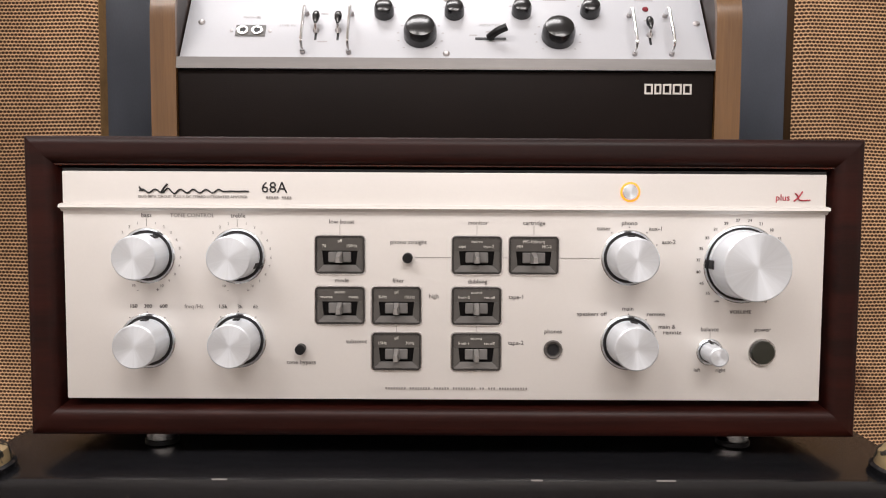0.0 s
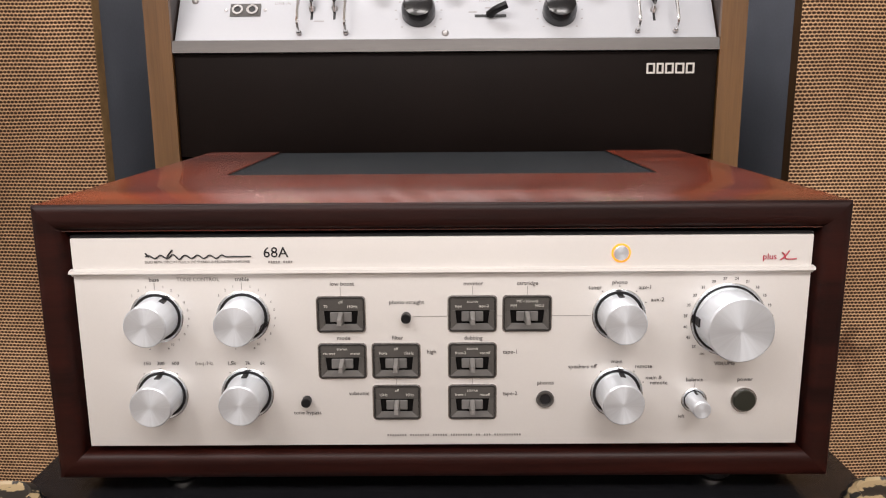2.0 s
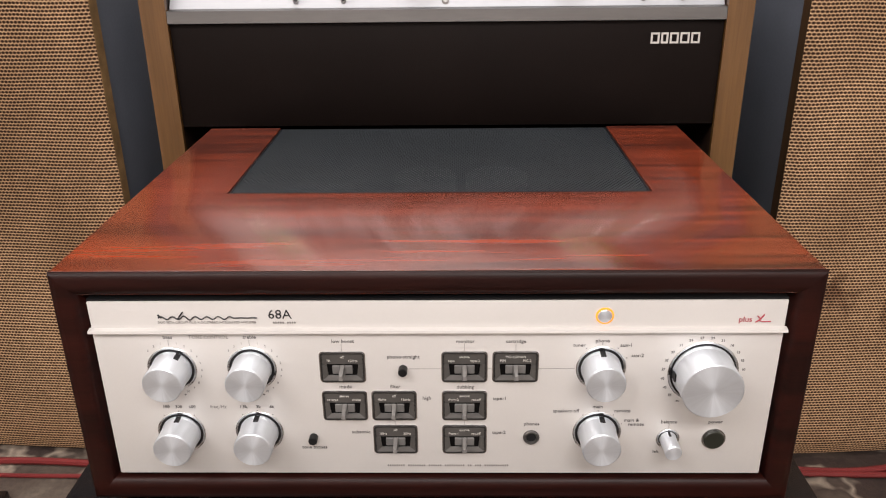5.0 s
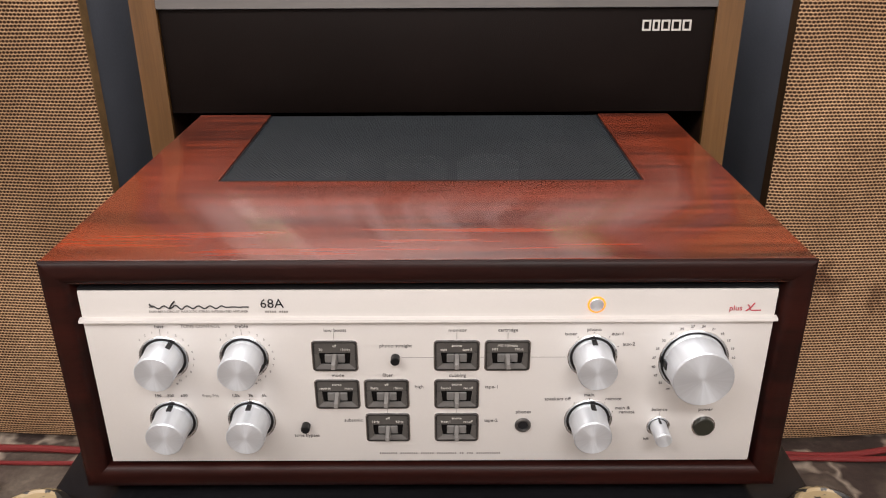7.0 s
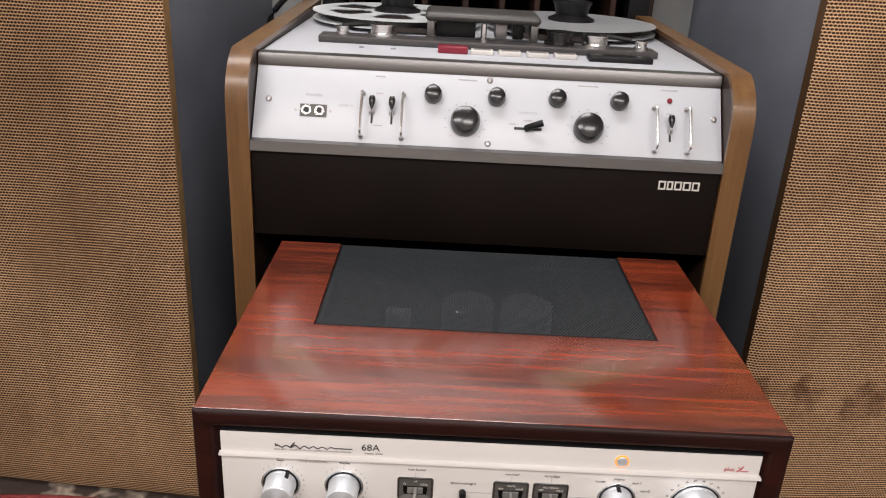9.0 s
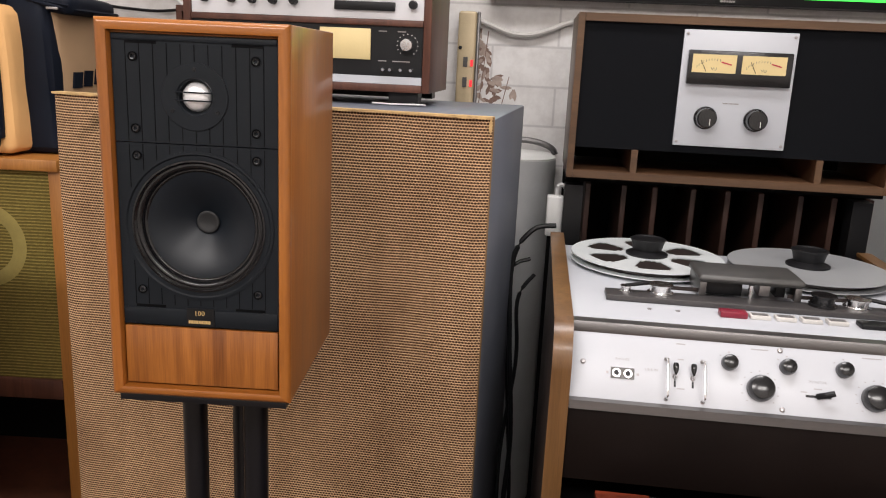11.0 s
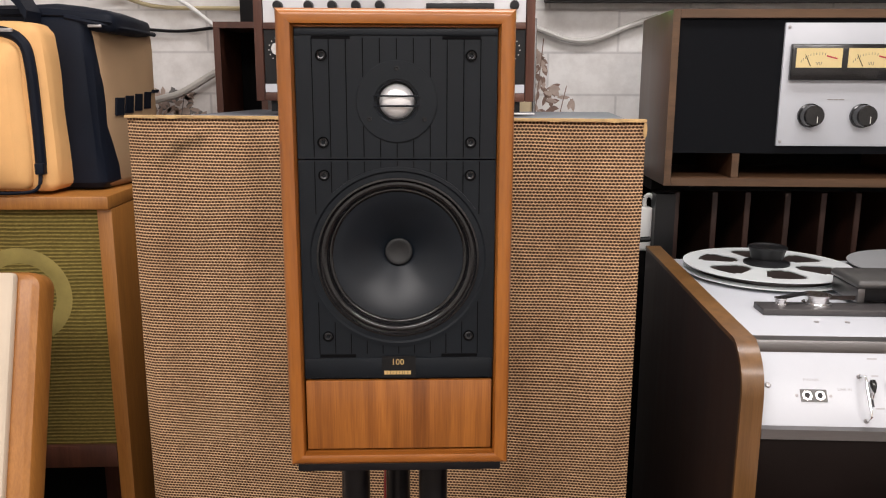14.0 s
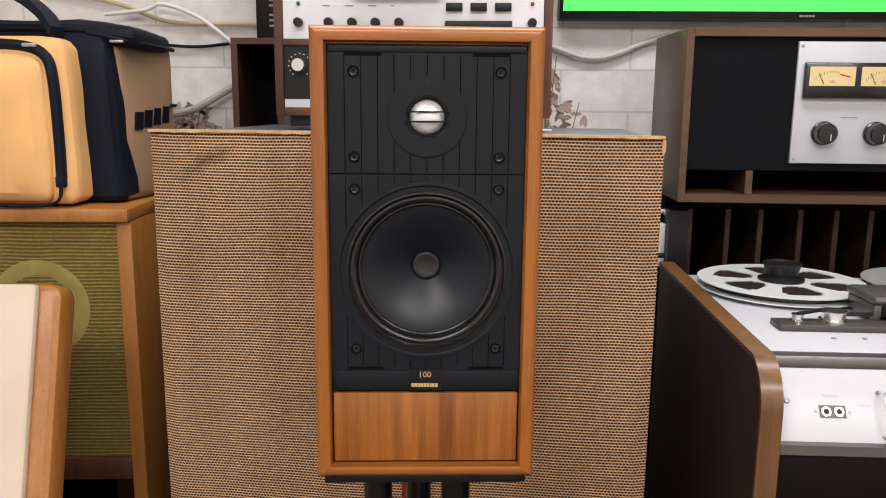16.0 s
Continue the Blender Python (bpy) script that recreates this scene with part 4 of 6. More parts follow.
# faint panel print as bars
for body, x, s in (("PHONES", -0.204, 0.055), ("LINE IN", -0.166, 0.044), ("MONITOR", 0.046, 0.046)):
    lettering("panel_word", body, x, -0.0002, s, 0.0044, INK_PALE, deck, lean=M, space=1.15)
for x, s, w in ((-0.128, 0.082, 0.012), (-0.128, 0.061, 0.008), (-0.128, 0.022, 0.01), (-0.026, 0.083, 0.022), (0.1155, 0.083, 0.024), (0.046, 0.037, 0.01), (0.028, 0.032, 0.008), (0.211, 0.083, 0.02), (0.211, 0.054, 0.006)):
    part("panel_word", on_slope(box(x - w / 2, x + w / 2, -0.0002, 0.0002, s - 0.0008, s + 0.0008)), INK_PALE, deck)
for cx, cs_, r, angles in ((-0.027, 0.031, 0.0235, range(-45, 226, 27)), (0.116, 0.0305, 0.0235, range(-45, 226, 27)), (-0.0655, 0.062, 0.0145, (40, 90, 140)), (0.0085, 0.0625, 0.0145, (40, 90, 140)), (0.0795, 0.0645, 0.0145, (40, 90, 140)), (0.152, 0.065, 0.0145, (40, 90, 140))):
    for a in angles:
        px, ps_ = cx + r * math.cos(radians(a)), cs_ + r * math.sin(radians(a))
        part("scale_mark", on_slope(box(px - 0.0011, px + 0.0011, -0.0002, 0.0002, ps_ - 0.0006, ps_ + 0.0006)), INK_PALE, deck)
for x in (-0.16, -0.12):
    part("plate_screw", lathe([(0.0032, DT), (0.0032, DT + 0.0012), (0, DT + 0.0018)], (CX + x, 0.517, 0), "z", 14), STEEL, deck)
mx = 0.2045
for w in (0.0085, 0.007, 0.0085, 0.009, 0.0085):
    o, i = [[(mx + e, z0), (mx + w - e, z0), (mx + w - e, z1), (mx + e, z1)] for e, z0, z1 in ((0, 0.5828, 0.5933), (0.0018, 0.5846, 0.5915))]
    part("maker_mark", ring_frame(o, i, 0.3801, 0.3809), INK_WHITE, deck, "white outlined block mark", None, 0)
    mx += w + 0.0016
# transport
tp = part("transport_plate", box(CX - 0.219, CX + 0.222, 0.545, 0.585, DT + 0.0002, DT + 0.009, 0.0015), plain("dark_grey_plate", (0.075, 0.07, 0.07), 0.42, 0.4), deck, "dark grey transport plate")
head = part("head_cover", box(CX - 0.083, CX + 0.071, 0.575, 0.665, DT + 0.03, DT + 0.042, 0.006, 3), plain("grey_hammered", (0.085, 0.083, 0.08), 0.4, 0.3), tp, "dark grey head cover")
part("head_side", box(CX - 0.08, CX - 0.07, 0.58, 0.66, DT + 0.009, DT + 0.03, 0.001), TRIM_GREY, head)
part("head_side", box(CX + 0.058, CX + 0.068, 0.58, 0.66, DT + 0.009, DT + 0.03, 0.001), TRIM_GREY, head)
part("head_block", box(CX - 0.068, CX - 0.015, 0.592, 0.645, DT + 0.009, DT + 0.0295, 0.001), BLACK, head)
part("head_block", box(CX + 0.012, CX + 0.028, 0.6, 0.63, DT + 0.009, DT + 0.028, 0.001), STEEL, head)
part("head_block", box(CX + 0.036, CX + 0.05, 0.6, 0.63, DT + 0.009, DT + 0.028, 0.001), BLACK, head)
part("guide_pin", lathe([(0, DT + 0.009), (0.004, DT + 0.009), (0.004, DT + 0.029), (0, DT + 0.029)], (CX - 0.004, 0.585, 0), "z", 16), CHROME, head)
for x, y, r, h, mt in ((-0.19, 0.565, 0.0085, 0.02, CHROME), (0.203, 0.565, 0.0085, 0.02, CHROME), (-0.138, 0.572, 0.018, 0.024, CHROME), (0.144, 0.572, 0.018, 0.024, CHROME), (0.096, 0.572, 0.0185, 0.026, BLACK_GLOSS)):
    part("tape_roller", lathe([(0, DT + 0.009), (r * 1.08, DT + 0.009), (r * 1.08, DT + 0.012), (r * 0.85, DT + 0.013), (r * 0.85, DT + h - 0.003), (r, DT + h - 0.002), (r, DT + h), (0, DT + h)], (CX + x, y, 0), "z", 32), mt, tp, "polished tape roller")
for sx in (-1, 1):
    part("tension_arm", tube([(CX + sx * 0.19, 0.565, DT + 0.02), (CX + sx * 0.165, 0.574, DT + 0.022), (CX + sx * 0.15, 0.582, DT + 0.022)], 0.003, 8), BLACK, tp, "black tension arm")
part("tape_strand", box(CX - 0.125, CX - 0.068, 0.5875, 0.5879, DT + 0.012, DT + 0.018), TAPE, tp)
part("tape_strand", box(CX + 0.05, CX + 0.135, 0.5875, 0.5879, DT + 0.012, DT + 0.018), TAPE, tp)
part("stop_button", box(CX - 0.0635, CX - 0.026, 0.503, 0.522, DT, DT + 0.009, 0.0015), plain("dark_red_button", (0.22, 0.012, 0.03), 0.3), deck, "dark red stop button")
for x in (-0.008, 0.027, 0.062, 0.097):
    part("transport_button", box(CX + x - 0.014, CX + x + 0.014, 0.504, 0.521, DT, DT + 0.006, 0.0012), plain("button_white", (0.62, 0.6, 0.57), 0.35), deck, "white push button")
    part("button_inlay", box(CX + x - 0.011, CX + x + 0.011, 0.507, 0.518, DT + 0.0061, DT + 0.0064), STEEL, deck)
part("counter", box(CX + 0.125, CX + 0.205, 0.498, 0.522, DT, DT + 0.007, 0.0015), BLACK, deck, "dark counter strip")


def reel(x, y, kind):
    """A tape reel on the deck: flanges, tape pack and black hub lock."""
    t = thing("tape_reel", (x, y, DT), kind, "tape reel", 0, "reels on the deck")
    R = 0.131
    z0 = DT + 0.006
    for z, nm in ((z0, "lower_flange"), (z0 + 0.0115, "upper_flange")):
        bm = bmesh.new()
        N = 96
        if "solid" in kind and nm == "upper_flange":
            lathe([(0.02, z + 0.0014), (R, z + 0.0014), (R, z), (0.02, z)], (x, y, 0), "z", 96, bm)
        else:
            # open spokes: faces are left out between the hub disc and the rim
            radii = [0.022, 0.045, 0.052, 0.098, 0.106, R]
            ver = [[[bm.verts.new((x + r * math.cos(2 * math.pi * i / N), y + r * math.sin(2 * math.pi * i / N), zz)) for i in range(N)] for r in radii] for zz in (z, z + 0.0014)]
            for k in range(len(radii) - 1):
                for i in range(N):
                    ph = (i % 16)
                    hole = k == 2 and 3 <= ph <= 12 or k == 1 and 5 <= ph <= 10 or k == 3 and 4 <= ph <= 11
                    if hole:
                        continue
                    j = (i + 1) % N
                    for lay in (0, 1):
                        bm.faces.new((ver[lay][k][i], ver[lay][k][j], ver[lay][k + 1][j], ver[lay][k + 1][i]))
            for i in range(N):
                j = (i + 1) % N
                bm.faces.new((ver[0][-1][i], ver[0][-1][j], ver[1][-1][j], ver[1][-1][i]))
            bmesh.ops.delete(bm, geom=[v for v in bm.verts if not v.link_faces], context="VERTS")
        part(nm, bm, REELGREY if "solid" in kind else REELCLEAR, t, "silver reel flange")
    part("reel_core", lathe([(0.02, z0 + 0.0015), (0.112, z0 + 0.0015), (0.112, z0 + 0.0105), (0.02, z0 + 0.0105)], (x, y, 0), "z", 64), TAPE, t, "dark wound tape")
    lock = part("hub_lock", lathe([(0, DT + 0.0005), (0.036, z0 + 0.0133), (0.036, z0 + 0.0165), (0.029, z0 + 0.0195), (0.0245, z0 + 0.022), (0.028, z0 + 0.036), (0.031, z0 + 0.041), (0.0285, z0 + 0.0425), (0.025, z0 + 0.04), (0, z0 + 0.0395)], (x, y, 0), "z", 40), BLACK, t, "black hub lock")
    return t


reel(-0.129, 0.784, "open-spoked silver tape reel lying on the deck")
reel(0.143, 0.784, "solid silver tape reel lying on the deck")

# ---- rack behind with the meter unit ----
rack = thing("storage_rack", (0.02, 1.08, 0), "dark wooden rack with upright dividers behind the deck", "rack")
# top shelf and back are coloured near-black for the shade inside the rack
part("shelf_top", box(-0.27, 0.345, 1.02, 1.2, 0.815, 0.8375), SHADE_BLACK, rack)
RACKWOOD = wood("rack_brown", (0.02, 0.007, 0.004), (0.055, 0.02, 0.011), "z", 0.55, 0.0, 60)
part("shelf_bottom", box(-0.27, 0.345, 0.97, 1.2, 0.3, 0.32), MAHOGANY, rack)
part("rack_back", box(-0.27, 0.345, 1.2, 1.21, 0.0, 0.835), SHADE_BLACK, rack)
for x in (-0.255, 0.288):
    part("rack_post", box(x - 0.018, x + 0.018, 0.962, 1.0, 0.0, 0.8145), BLACK, rack, "black metal post")
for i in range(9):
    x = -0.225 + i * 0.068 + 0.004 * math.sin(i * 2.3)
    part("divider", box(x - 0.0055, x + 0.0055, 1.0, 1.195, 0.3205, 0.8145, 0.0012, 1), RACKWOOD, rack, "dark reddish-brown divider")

UNIT_EDGE = wood("dull_walnut_edge", (0.06, 0.028, 0.011), (0.13, 0.066, 0.028), "x", 0.5, 0.0, 60)
unit = thing("meter_unit", (0.017, 1.0, 0.836), "walnut cased amplifier unit with twin meters on the rack", "amplifier unit")
UL, UR, UB, UT, UF = -0.275, 0.307, 0.838, 1.137, 0.905
part("case_bottom", box(UL + 0.0125, UR - 0.0125, UF, 1.15, UB, UB + 0.014, 0.001), WALNUT_X, unit)
part("case_top", box(UL + 0.0125, UR - 0.0125, UF, 1.15, UT - 0.014, UT, 0.001), WALNUT_X, unit)
for x in (UL, UR - 0.012):
    s = part("case_side", box(x, x + 0.012, UF, 1.15, UB, UT, 0.001), WALNUT, unit, "walnut side")
    part("edge_band", box(x, x + 0.012, UF - 0.002, UF - 0.0003, UB, UT), UNIT_EDGE, s)
part("edge_band", box(UL + 0.0125, UR - 0.0125, UF - 0.002, UF - 0.0003, UB, UB + 0.014), UNIT_EDGE, unit)
part("edge_band", box(UL + 0.0125, UR - 0.0125, UF - 0.002, UF - 0.0003, UT - 0.014, UT), UNIT_EDGE, unit)
# inner back coloured near-black for the shade inside the case
part("case_back", box(UL + 0.0125, UR - 0.0125, 1.14, 1.149, UB + 0.0145, UT - 0.0145), SHADE_BLACK, unit)
part("front_board", box(UL + 0.0125, UR - 0.0125, UF + 0.006, UF + 0.014, UB + 0.057, UT - 0.0145), plain("black_baize", (0.004, 0.0045, 0.006), 0.8, spec=0.12), unit, "matt black front board")
for x in (-0.152, 0.179):
    s = part("divider", box(x - 0.006, x + 0.006, UF + 0.004, 1.139, UB + 0.0145, UB + 0.0565), WALNUT, unit)
    part("edge_band", box(x - 0.006, x + 0.006, UF + 0.002, UF + 0.0037, UB + 0.0145, UB + 0.0565), UNIT_EDGE, s)
pl = part("meter_panel", box(-0.086, 0.111, UF - 0.001, UF + 0.0055, 0.909, 1.115, 0.0006), DECKWHITE, unit, "white meter panel")
mf = part("meter_frame", box(-0.076, 0.104, UF - 0.012, UF - 0.0012, 1.02, 1.08, 0.002), BLACK_GLOSS, pl, "black double meter frame")
for x0, x1 in ((-0.069, 0.007), (0.017, 0.093)):
    m_ = part("meter_face", box(x0, x1, UF - 0.0128, UF - 0.0121, 1.041, 1.073), METER, mf, "yellow meter face")
    bm = bmesh.new()
    for i in range(15):
        u = i / 14
        a = radians(145 - 110 * u)
        cx, cz = (x0 + x1) / 2, 1.034
        px, pz = cx + 0.036 * math.cos(a), cz + 0.03 * math.sin(a)
        if i < 10:
            box(px - 0.0004, px + 0.0004, UF - 0.013, UF - 0.0128, pz - 0.002, pz + 0.002, 0, 2, bm)
    part("meter_scale", bm, INK, m_)
    part("red_zone", prism([((x0 + x1) / 2 + 0.012, 1.0615), ((x0 + x1) / 2 + 0.03, 1.057), ((x0 + x1) / 2 + 0.03, 1.0545), ((x0 + x1) / 2 + 0.012, 1.059)], UF - 0.0131, UF - 0.0129), INK_RED, m_)
    part("needle", prism([(x0 + 0.014, 1.0625), (x0 + 0.0148, 1.063), ((x0 + x1) / 2 - 0.013, 1.0435), ((x0 + x1) / 2 - 0.014, 1.043)], UF - 0.0134, UF - 0.0132), INK_DARK, m_)
for x in (-0.031, 0.055):
    lettering("meter_word", "VU", x, UF - 0.01305, 1.0475, 0.0075, INK, mf)
for x in (-0.034, 0.054):
    k = part("level_knob", lathe([(0.0205, UF - 0.0012), (0.0205, UF - 0.006), (0.0185, UF - 0.008), (0.0175, UF - 0.022), (0.0155, UF - 0.0245), (0, UF - 0.025)], (x, 0, 0.961), "y", 36), BLACK_GLOSS, pl, "glossy black level knob")
    part("pointer_line", box(x + 0.004, x + 0.0052, UF - 0.0256, UF - 0.024, 0.949, 0.96), INK_WHITE, k)
for x in (-0.08, 0.105):
    for z in (0.916, 1.108):
        part("screw", lathe([(0.0026, UF - 0.0012), (0.0026, UF - 0.0022), (0, UF - 0.0028)], (x, 0, z), "y", 14), STEEL, pl)
bars("panel_print", (0.009, 0.007, 0.009), -0.006, UF - 0.0012, 0.988, 0.0018, 0.0015, INK_FAINT, pl)


# ---- bookshelf speaker on its stand (local axes: front at y=0, centre x=0, base z=0) ----
YAW = 4.2
spk = thing("bookshelf_speaker", (-0.6705, 0.1445, 0.6812), "cherry veneered two-way bookshelf speaker without grille on a black stand", "speaker", YAW)
SWD, SH, SD = 0.0955, 0.388, 0.228
LEANING = 0.0
spk.matrix_world = pose(-0.6705, 0.1445, 0.6812, 0, LEANING, YAW)
for sx in (-1, 1):
    x0, x1 = sorted((sx * SWD, sx * (SWD - 0.013)))
    part("cabinet_side", box(x0, x1, 0.008, SD, 0, SH, 0.0015), CHERRY, spk, "cherry veneer")
part("cabinet_top", box(-SWD + 0.0132, SWD - 0.0132, 0.008, SD, SH - 0.014, SH, 0.0005), CHERRY_X, spk)
part("cabinet_base", box(-SWD + 0.0132, SWD - 0.0132, 0.008, SD, 0, 0.01, 0.0005), CHERRY_X, spk)
part("cabinet_back", box(-SWD + 0.0132, SWD - 0.0132, SD - 0.014, SD - 0.002, 0.0102, SH - 0.0142), BLACK, spk)


def lip(k, mat_):
    prof = [(0.0, 0.0082), (0.0, 0.004), (0.0015, 0.0012), (0.005, 0.0), (0.0115, 0.002), (0.013, 0.006), (0.013, 0.012)]
    quads = [[(-SWD + i, y, i * 0.75), (SWD - i, y, i * 0.75), (SWD - i, y, SH - i), (-SWD + i, y, SH - i)] for i, y in prof]
    bm = bmesh.new()
    a = [bm.verts.new(q[k]) for q in quads]
    b = [bm.verts.new(q[(k + 1) % 4]) for q in quads]
    for q in range(len(quads) - 1):
        bm.faces.new((a[q], a[q + 1], b[q + 1], b[q]))
    bm.faces.new((a[0], a[-1], b[-1], b[0]))
    bm.faces.new(a)
    bm.faces.new(b)
    bmesh.ops.recalc_face_normals(bm, faces=bm.faces)
    part("front_lip", bm, mat_, spk, "rounded cherry front edge", None, 50)


for k, mt in enumerate((CHERRY_X, CHERRY, CHERRY_X, CHERRY)):
    lip(k, mt)
part("lower_panel", box(-0.081, 0.081, 0.007, 0.012, 0.0125, 0.0762, 0.0006), TEAK, spk, "figured teak panel below the baffle")
part("panel_gap", box(-0.0822, 0.0822, 0.05, 0.06, 0.0102, 0.3738), SHADE_BLACK, spk)
BF = 0.0085
CW, CT = (0.0, 0.1848), (0.0, 0.3155)


def baffle(z0, z1, centre, hole, name, ribs):
    """A black moulded plate with a round hole and upright grooves."""
    bm = bmesh.new()
    X = 0.0817
    N = 64
    circ, rect = [], []
    for i in range(N):
        a = 2 * math.pi * i / N
        c, s = math.cos(a), math.sin(a)
        t_ = min((X / abs(c)) if abs(c) > 1e-6 else 9, ((z1 - centre[1]) / s) if s > 1e-6 else ((z0 - centre[1]) / s if s < -1e-6 else 9))
        circ.append((centre[0] + hole * c, centre[1] + hole * s))
        rect.append((centre[0] + t_ * c, centre[1] + t_ * s))
    corners = [(X, z1), (-X, z1), (-X, z0), (X, z0)]
    for cx, cz in corners:
        i = min(range(N), key=lambda k: (rect[k][0] - cx) ** 2 + (rect[k][1] - cz) ** 2)
        rect[i] = (cx, cz)
    ring_frame(rect, circ, BF, BF + 0.006, bm)
    return part(name, bm, BAFFLE, spk, "black moulded baffle")


def grooves(z0, z1, centre, keep, parent):
    """Thin upright grooves that stop at a circle."""
    for k in range(1, 12):
        x = -0.0817 + 0.013617 * k
        d = abs(x - centre[0])
        h = math.sqrt(keep ** 2 - d ** 2) if d < keep else 0
        for a, c in ([(z0, z1)] if h == 0 else [(z0, centre[1] - h), (centre[1] + h, z1)]):
            if c - a > 0.004:
                part("groove", box(x - 0.0004, x + 0.0004, BF - 0.0002, BF + 0.0005, a, c), GROOVE, parent, "", None, 0)


tb = baffle(0.269, 0.3735, CT, 0.0165, "tweeter_baffle", 0)
grooves(0.27, 0.3655, CT, 0.0335, tb)
part("baffle_top_bar", box(-0.081, 0.081, BF - 0.0012, BF + 0.0003, 0.3675, 0.3732, 0.0008), BAFFLE, tb)
wb = baffle(0.078, 0.268, CW, 0.0672, "woofer_baffle", 0)
grooves(0.1005, 0.267, CW, 0.078, wb)
part("baffle_bottom_bar", box(-0.081, 0.081, BF - 0.0012, BF + 0.0003, 0.079, 0.0965, 0.0008), BAFFLE, wb)
part("ring_ridge", lathe([(0.0775, BF), (0.0775, BF - 0.0012), (0.0745, BF - 0.0014), (0.073, BF)], (CW[0], 0, CW[1]), "y", 72), BAFFLE, wb)
for sx in (-1, 1):
    x0, x1 = sorted((sx * 0.037, sx * 0.068))
    for z0, z1 in ((0.0972, 0.1), (0.3646, 0.3673)):
        part("slot", box(x0, x1, BF - 0.0004, BF + 0.0004, z0, z1), GROOVE, spk, "dark moulded slot", None, 0)
part("tweeter_plate", lathe([(0.033, BF), (0.033, BF - 0.0013), (0.0325, BF - 0.0016), (0.0185, BF - 0.0016), (0.0165, BF + 0.0005), (0.0155, BF + 0.006)], (CT[0], 0, CT[1]), "y", 64), BAFFLE, spk, "round black tweeter plate")
tw = part("tweeter_dome", lathe([(0.0145, BF + 0.006), (0.0142, BF + 0.004), (0.0125, BF + 0.0012), (0.009, BF - 0.0012), (0.005, BF - 0.0024), (0, BF - 0.0028)], (CT[0], 0, CT[1]), "y", 48), plain("bright_metal_dome", (0.92, 0.92, 0.93), 0.3, 0.55, 0.02, 60), spk, "bright metal dome")
part("dome_well", lathe([(0.0165, BF + 0.0062), (0, BF + 0.0062)], (CT[0], 0, CT[1]), "y", 40), INK_DARK, spk)
for dz in (0.0045, -0.0035):
    part("dome_guard", box(-0.019, 0.019, BF - 0.0045, BF - 0.0032, CT[1] + dz - 0.0007, CT[1] + dz + 0.0007, 0.0004, 1), BAFFLE, tw, "thin black guard bar")
for a in (90, 212, 328):
    part("screw", lathe([(0.0021, BF - 0.0016), (0.0021, BF - 0.0024), (0.0012, BF - 0.0026), (0, BF - 0.0018)], (CT[0] + 0.0265 * math.cos(radians(a)), 0, CT[1] + 0.0265 * math.sin(radians(a))), "y", 14), BLACK, spk)
DARK_BOLT = plain("dark_bolt", (0.075, 0.076, 0.08), 0.28, 0.9)
for x in (-0.0605, 0.0605):
    for z in (0.352, 0.2825, 0.2555, 0.1165):
        s = part("bolt_seat", lathe([(0.0047, BF - 0.001), (0.0047, BF - 0.0016), (0.0037, BF - 0.0012), (0.0037, BF + 0.0002)], (x, 0, z), "y", 24), GROOVE, spk)
        part("bolt", lathe([(0.0033, BF), (0.0032, BF - 0.0014), (0.0026, BF - 0.0019), (0.0021, BF - 0.0017), (0.0017, BF + 0.0004), (0, BF + 0.0005)], (x, 0, z), "y", 20), DARK_BOLT, s)
wf = part("woofer_surround", lathe([(0.0688, BF), (0.0686, BF - 0.0011), (0.067, BF - 0.0013), (0.066, BF + 0.0004), (0.0648, BF + 0.0016), (0.0634, BF + 0.0012), (0.0618, BF + 0.0013), (0.0603, BF + 0.0025), (0.0592, BF + 0.0046), (0.0586, BF + 0.0066), (0.0576, BF + 0.0062), (0.0564, BF + 0.0068), (0.055, BF + 0.009)], (CW[0], 0, CW[1]), "y", 96), RUBBER, spk, "glossy black rubber surround", None, 60)
cone_profile = [(0.0108 + 0.0448 * k / 14, BF + 0.0078 + 0.0236 * (1 - k / 14) ** 1.4) for k in range(14, -1, -1)]
part("woofer_cone", lathe(cone_profile, (CW[0], 0, CW[1]), "y", 96), CONE, wf, "smooth black flared cone", None, 60)
part("dust_cap", lathe([(0.0122, BF + 0.029), (0.0119, BF + 0.0275), (0.0109, BF + 0.027), (0.0085, BF + 0.0278), (0.0045, BF + 0.0287), (0, BF + 0.029)], (CW[0], 0, CW[1]), "y", 48), plain("dust_cap_black", (0.012, 0.0125, 0.0135), 0.55), wf, "", None, 60)
part("badge", box(-0.0145, 0.0145, BF - 0.0022, BF - 0.0011, 0.079, 0.0985), BLACK, wb)
lettering("badge_number", "100", -0.001, BF - 0.0024, 0.0932, 0.0076, INK_GOLD, wb)
bars("badge_mark", (0.0022, 0.0026, 0.0018, 0.0026, 0.0024, 0.0022, 0.0012, 0.0026, 0.0026), -0.0126, BF - 0.0023, 0.0838, 0.0033, 0.00035, INK_GOLD, wb, "small gold block mark")

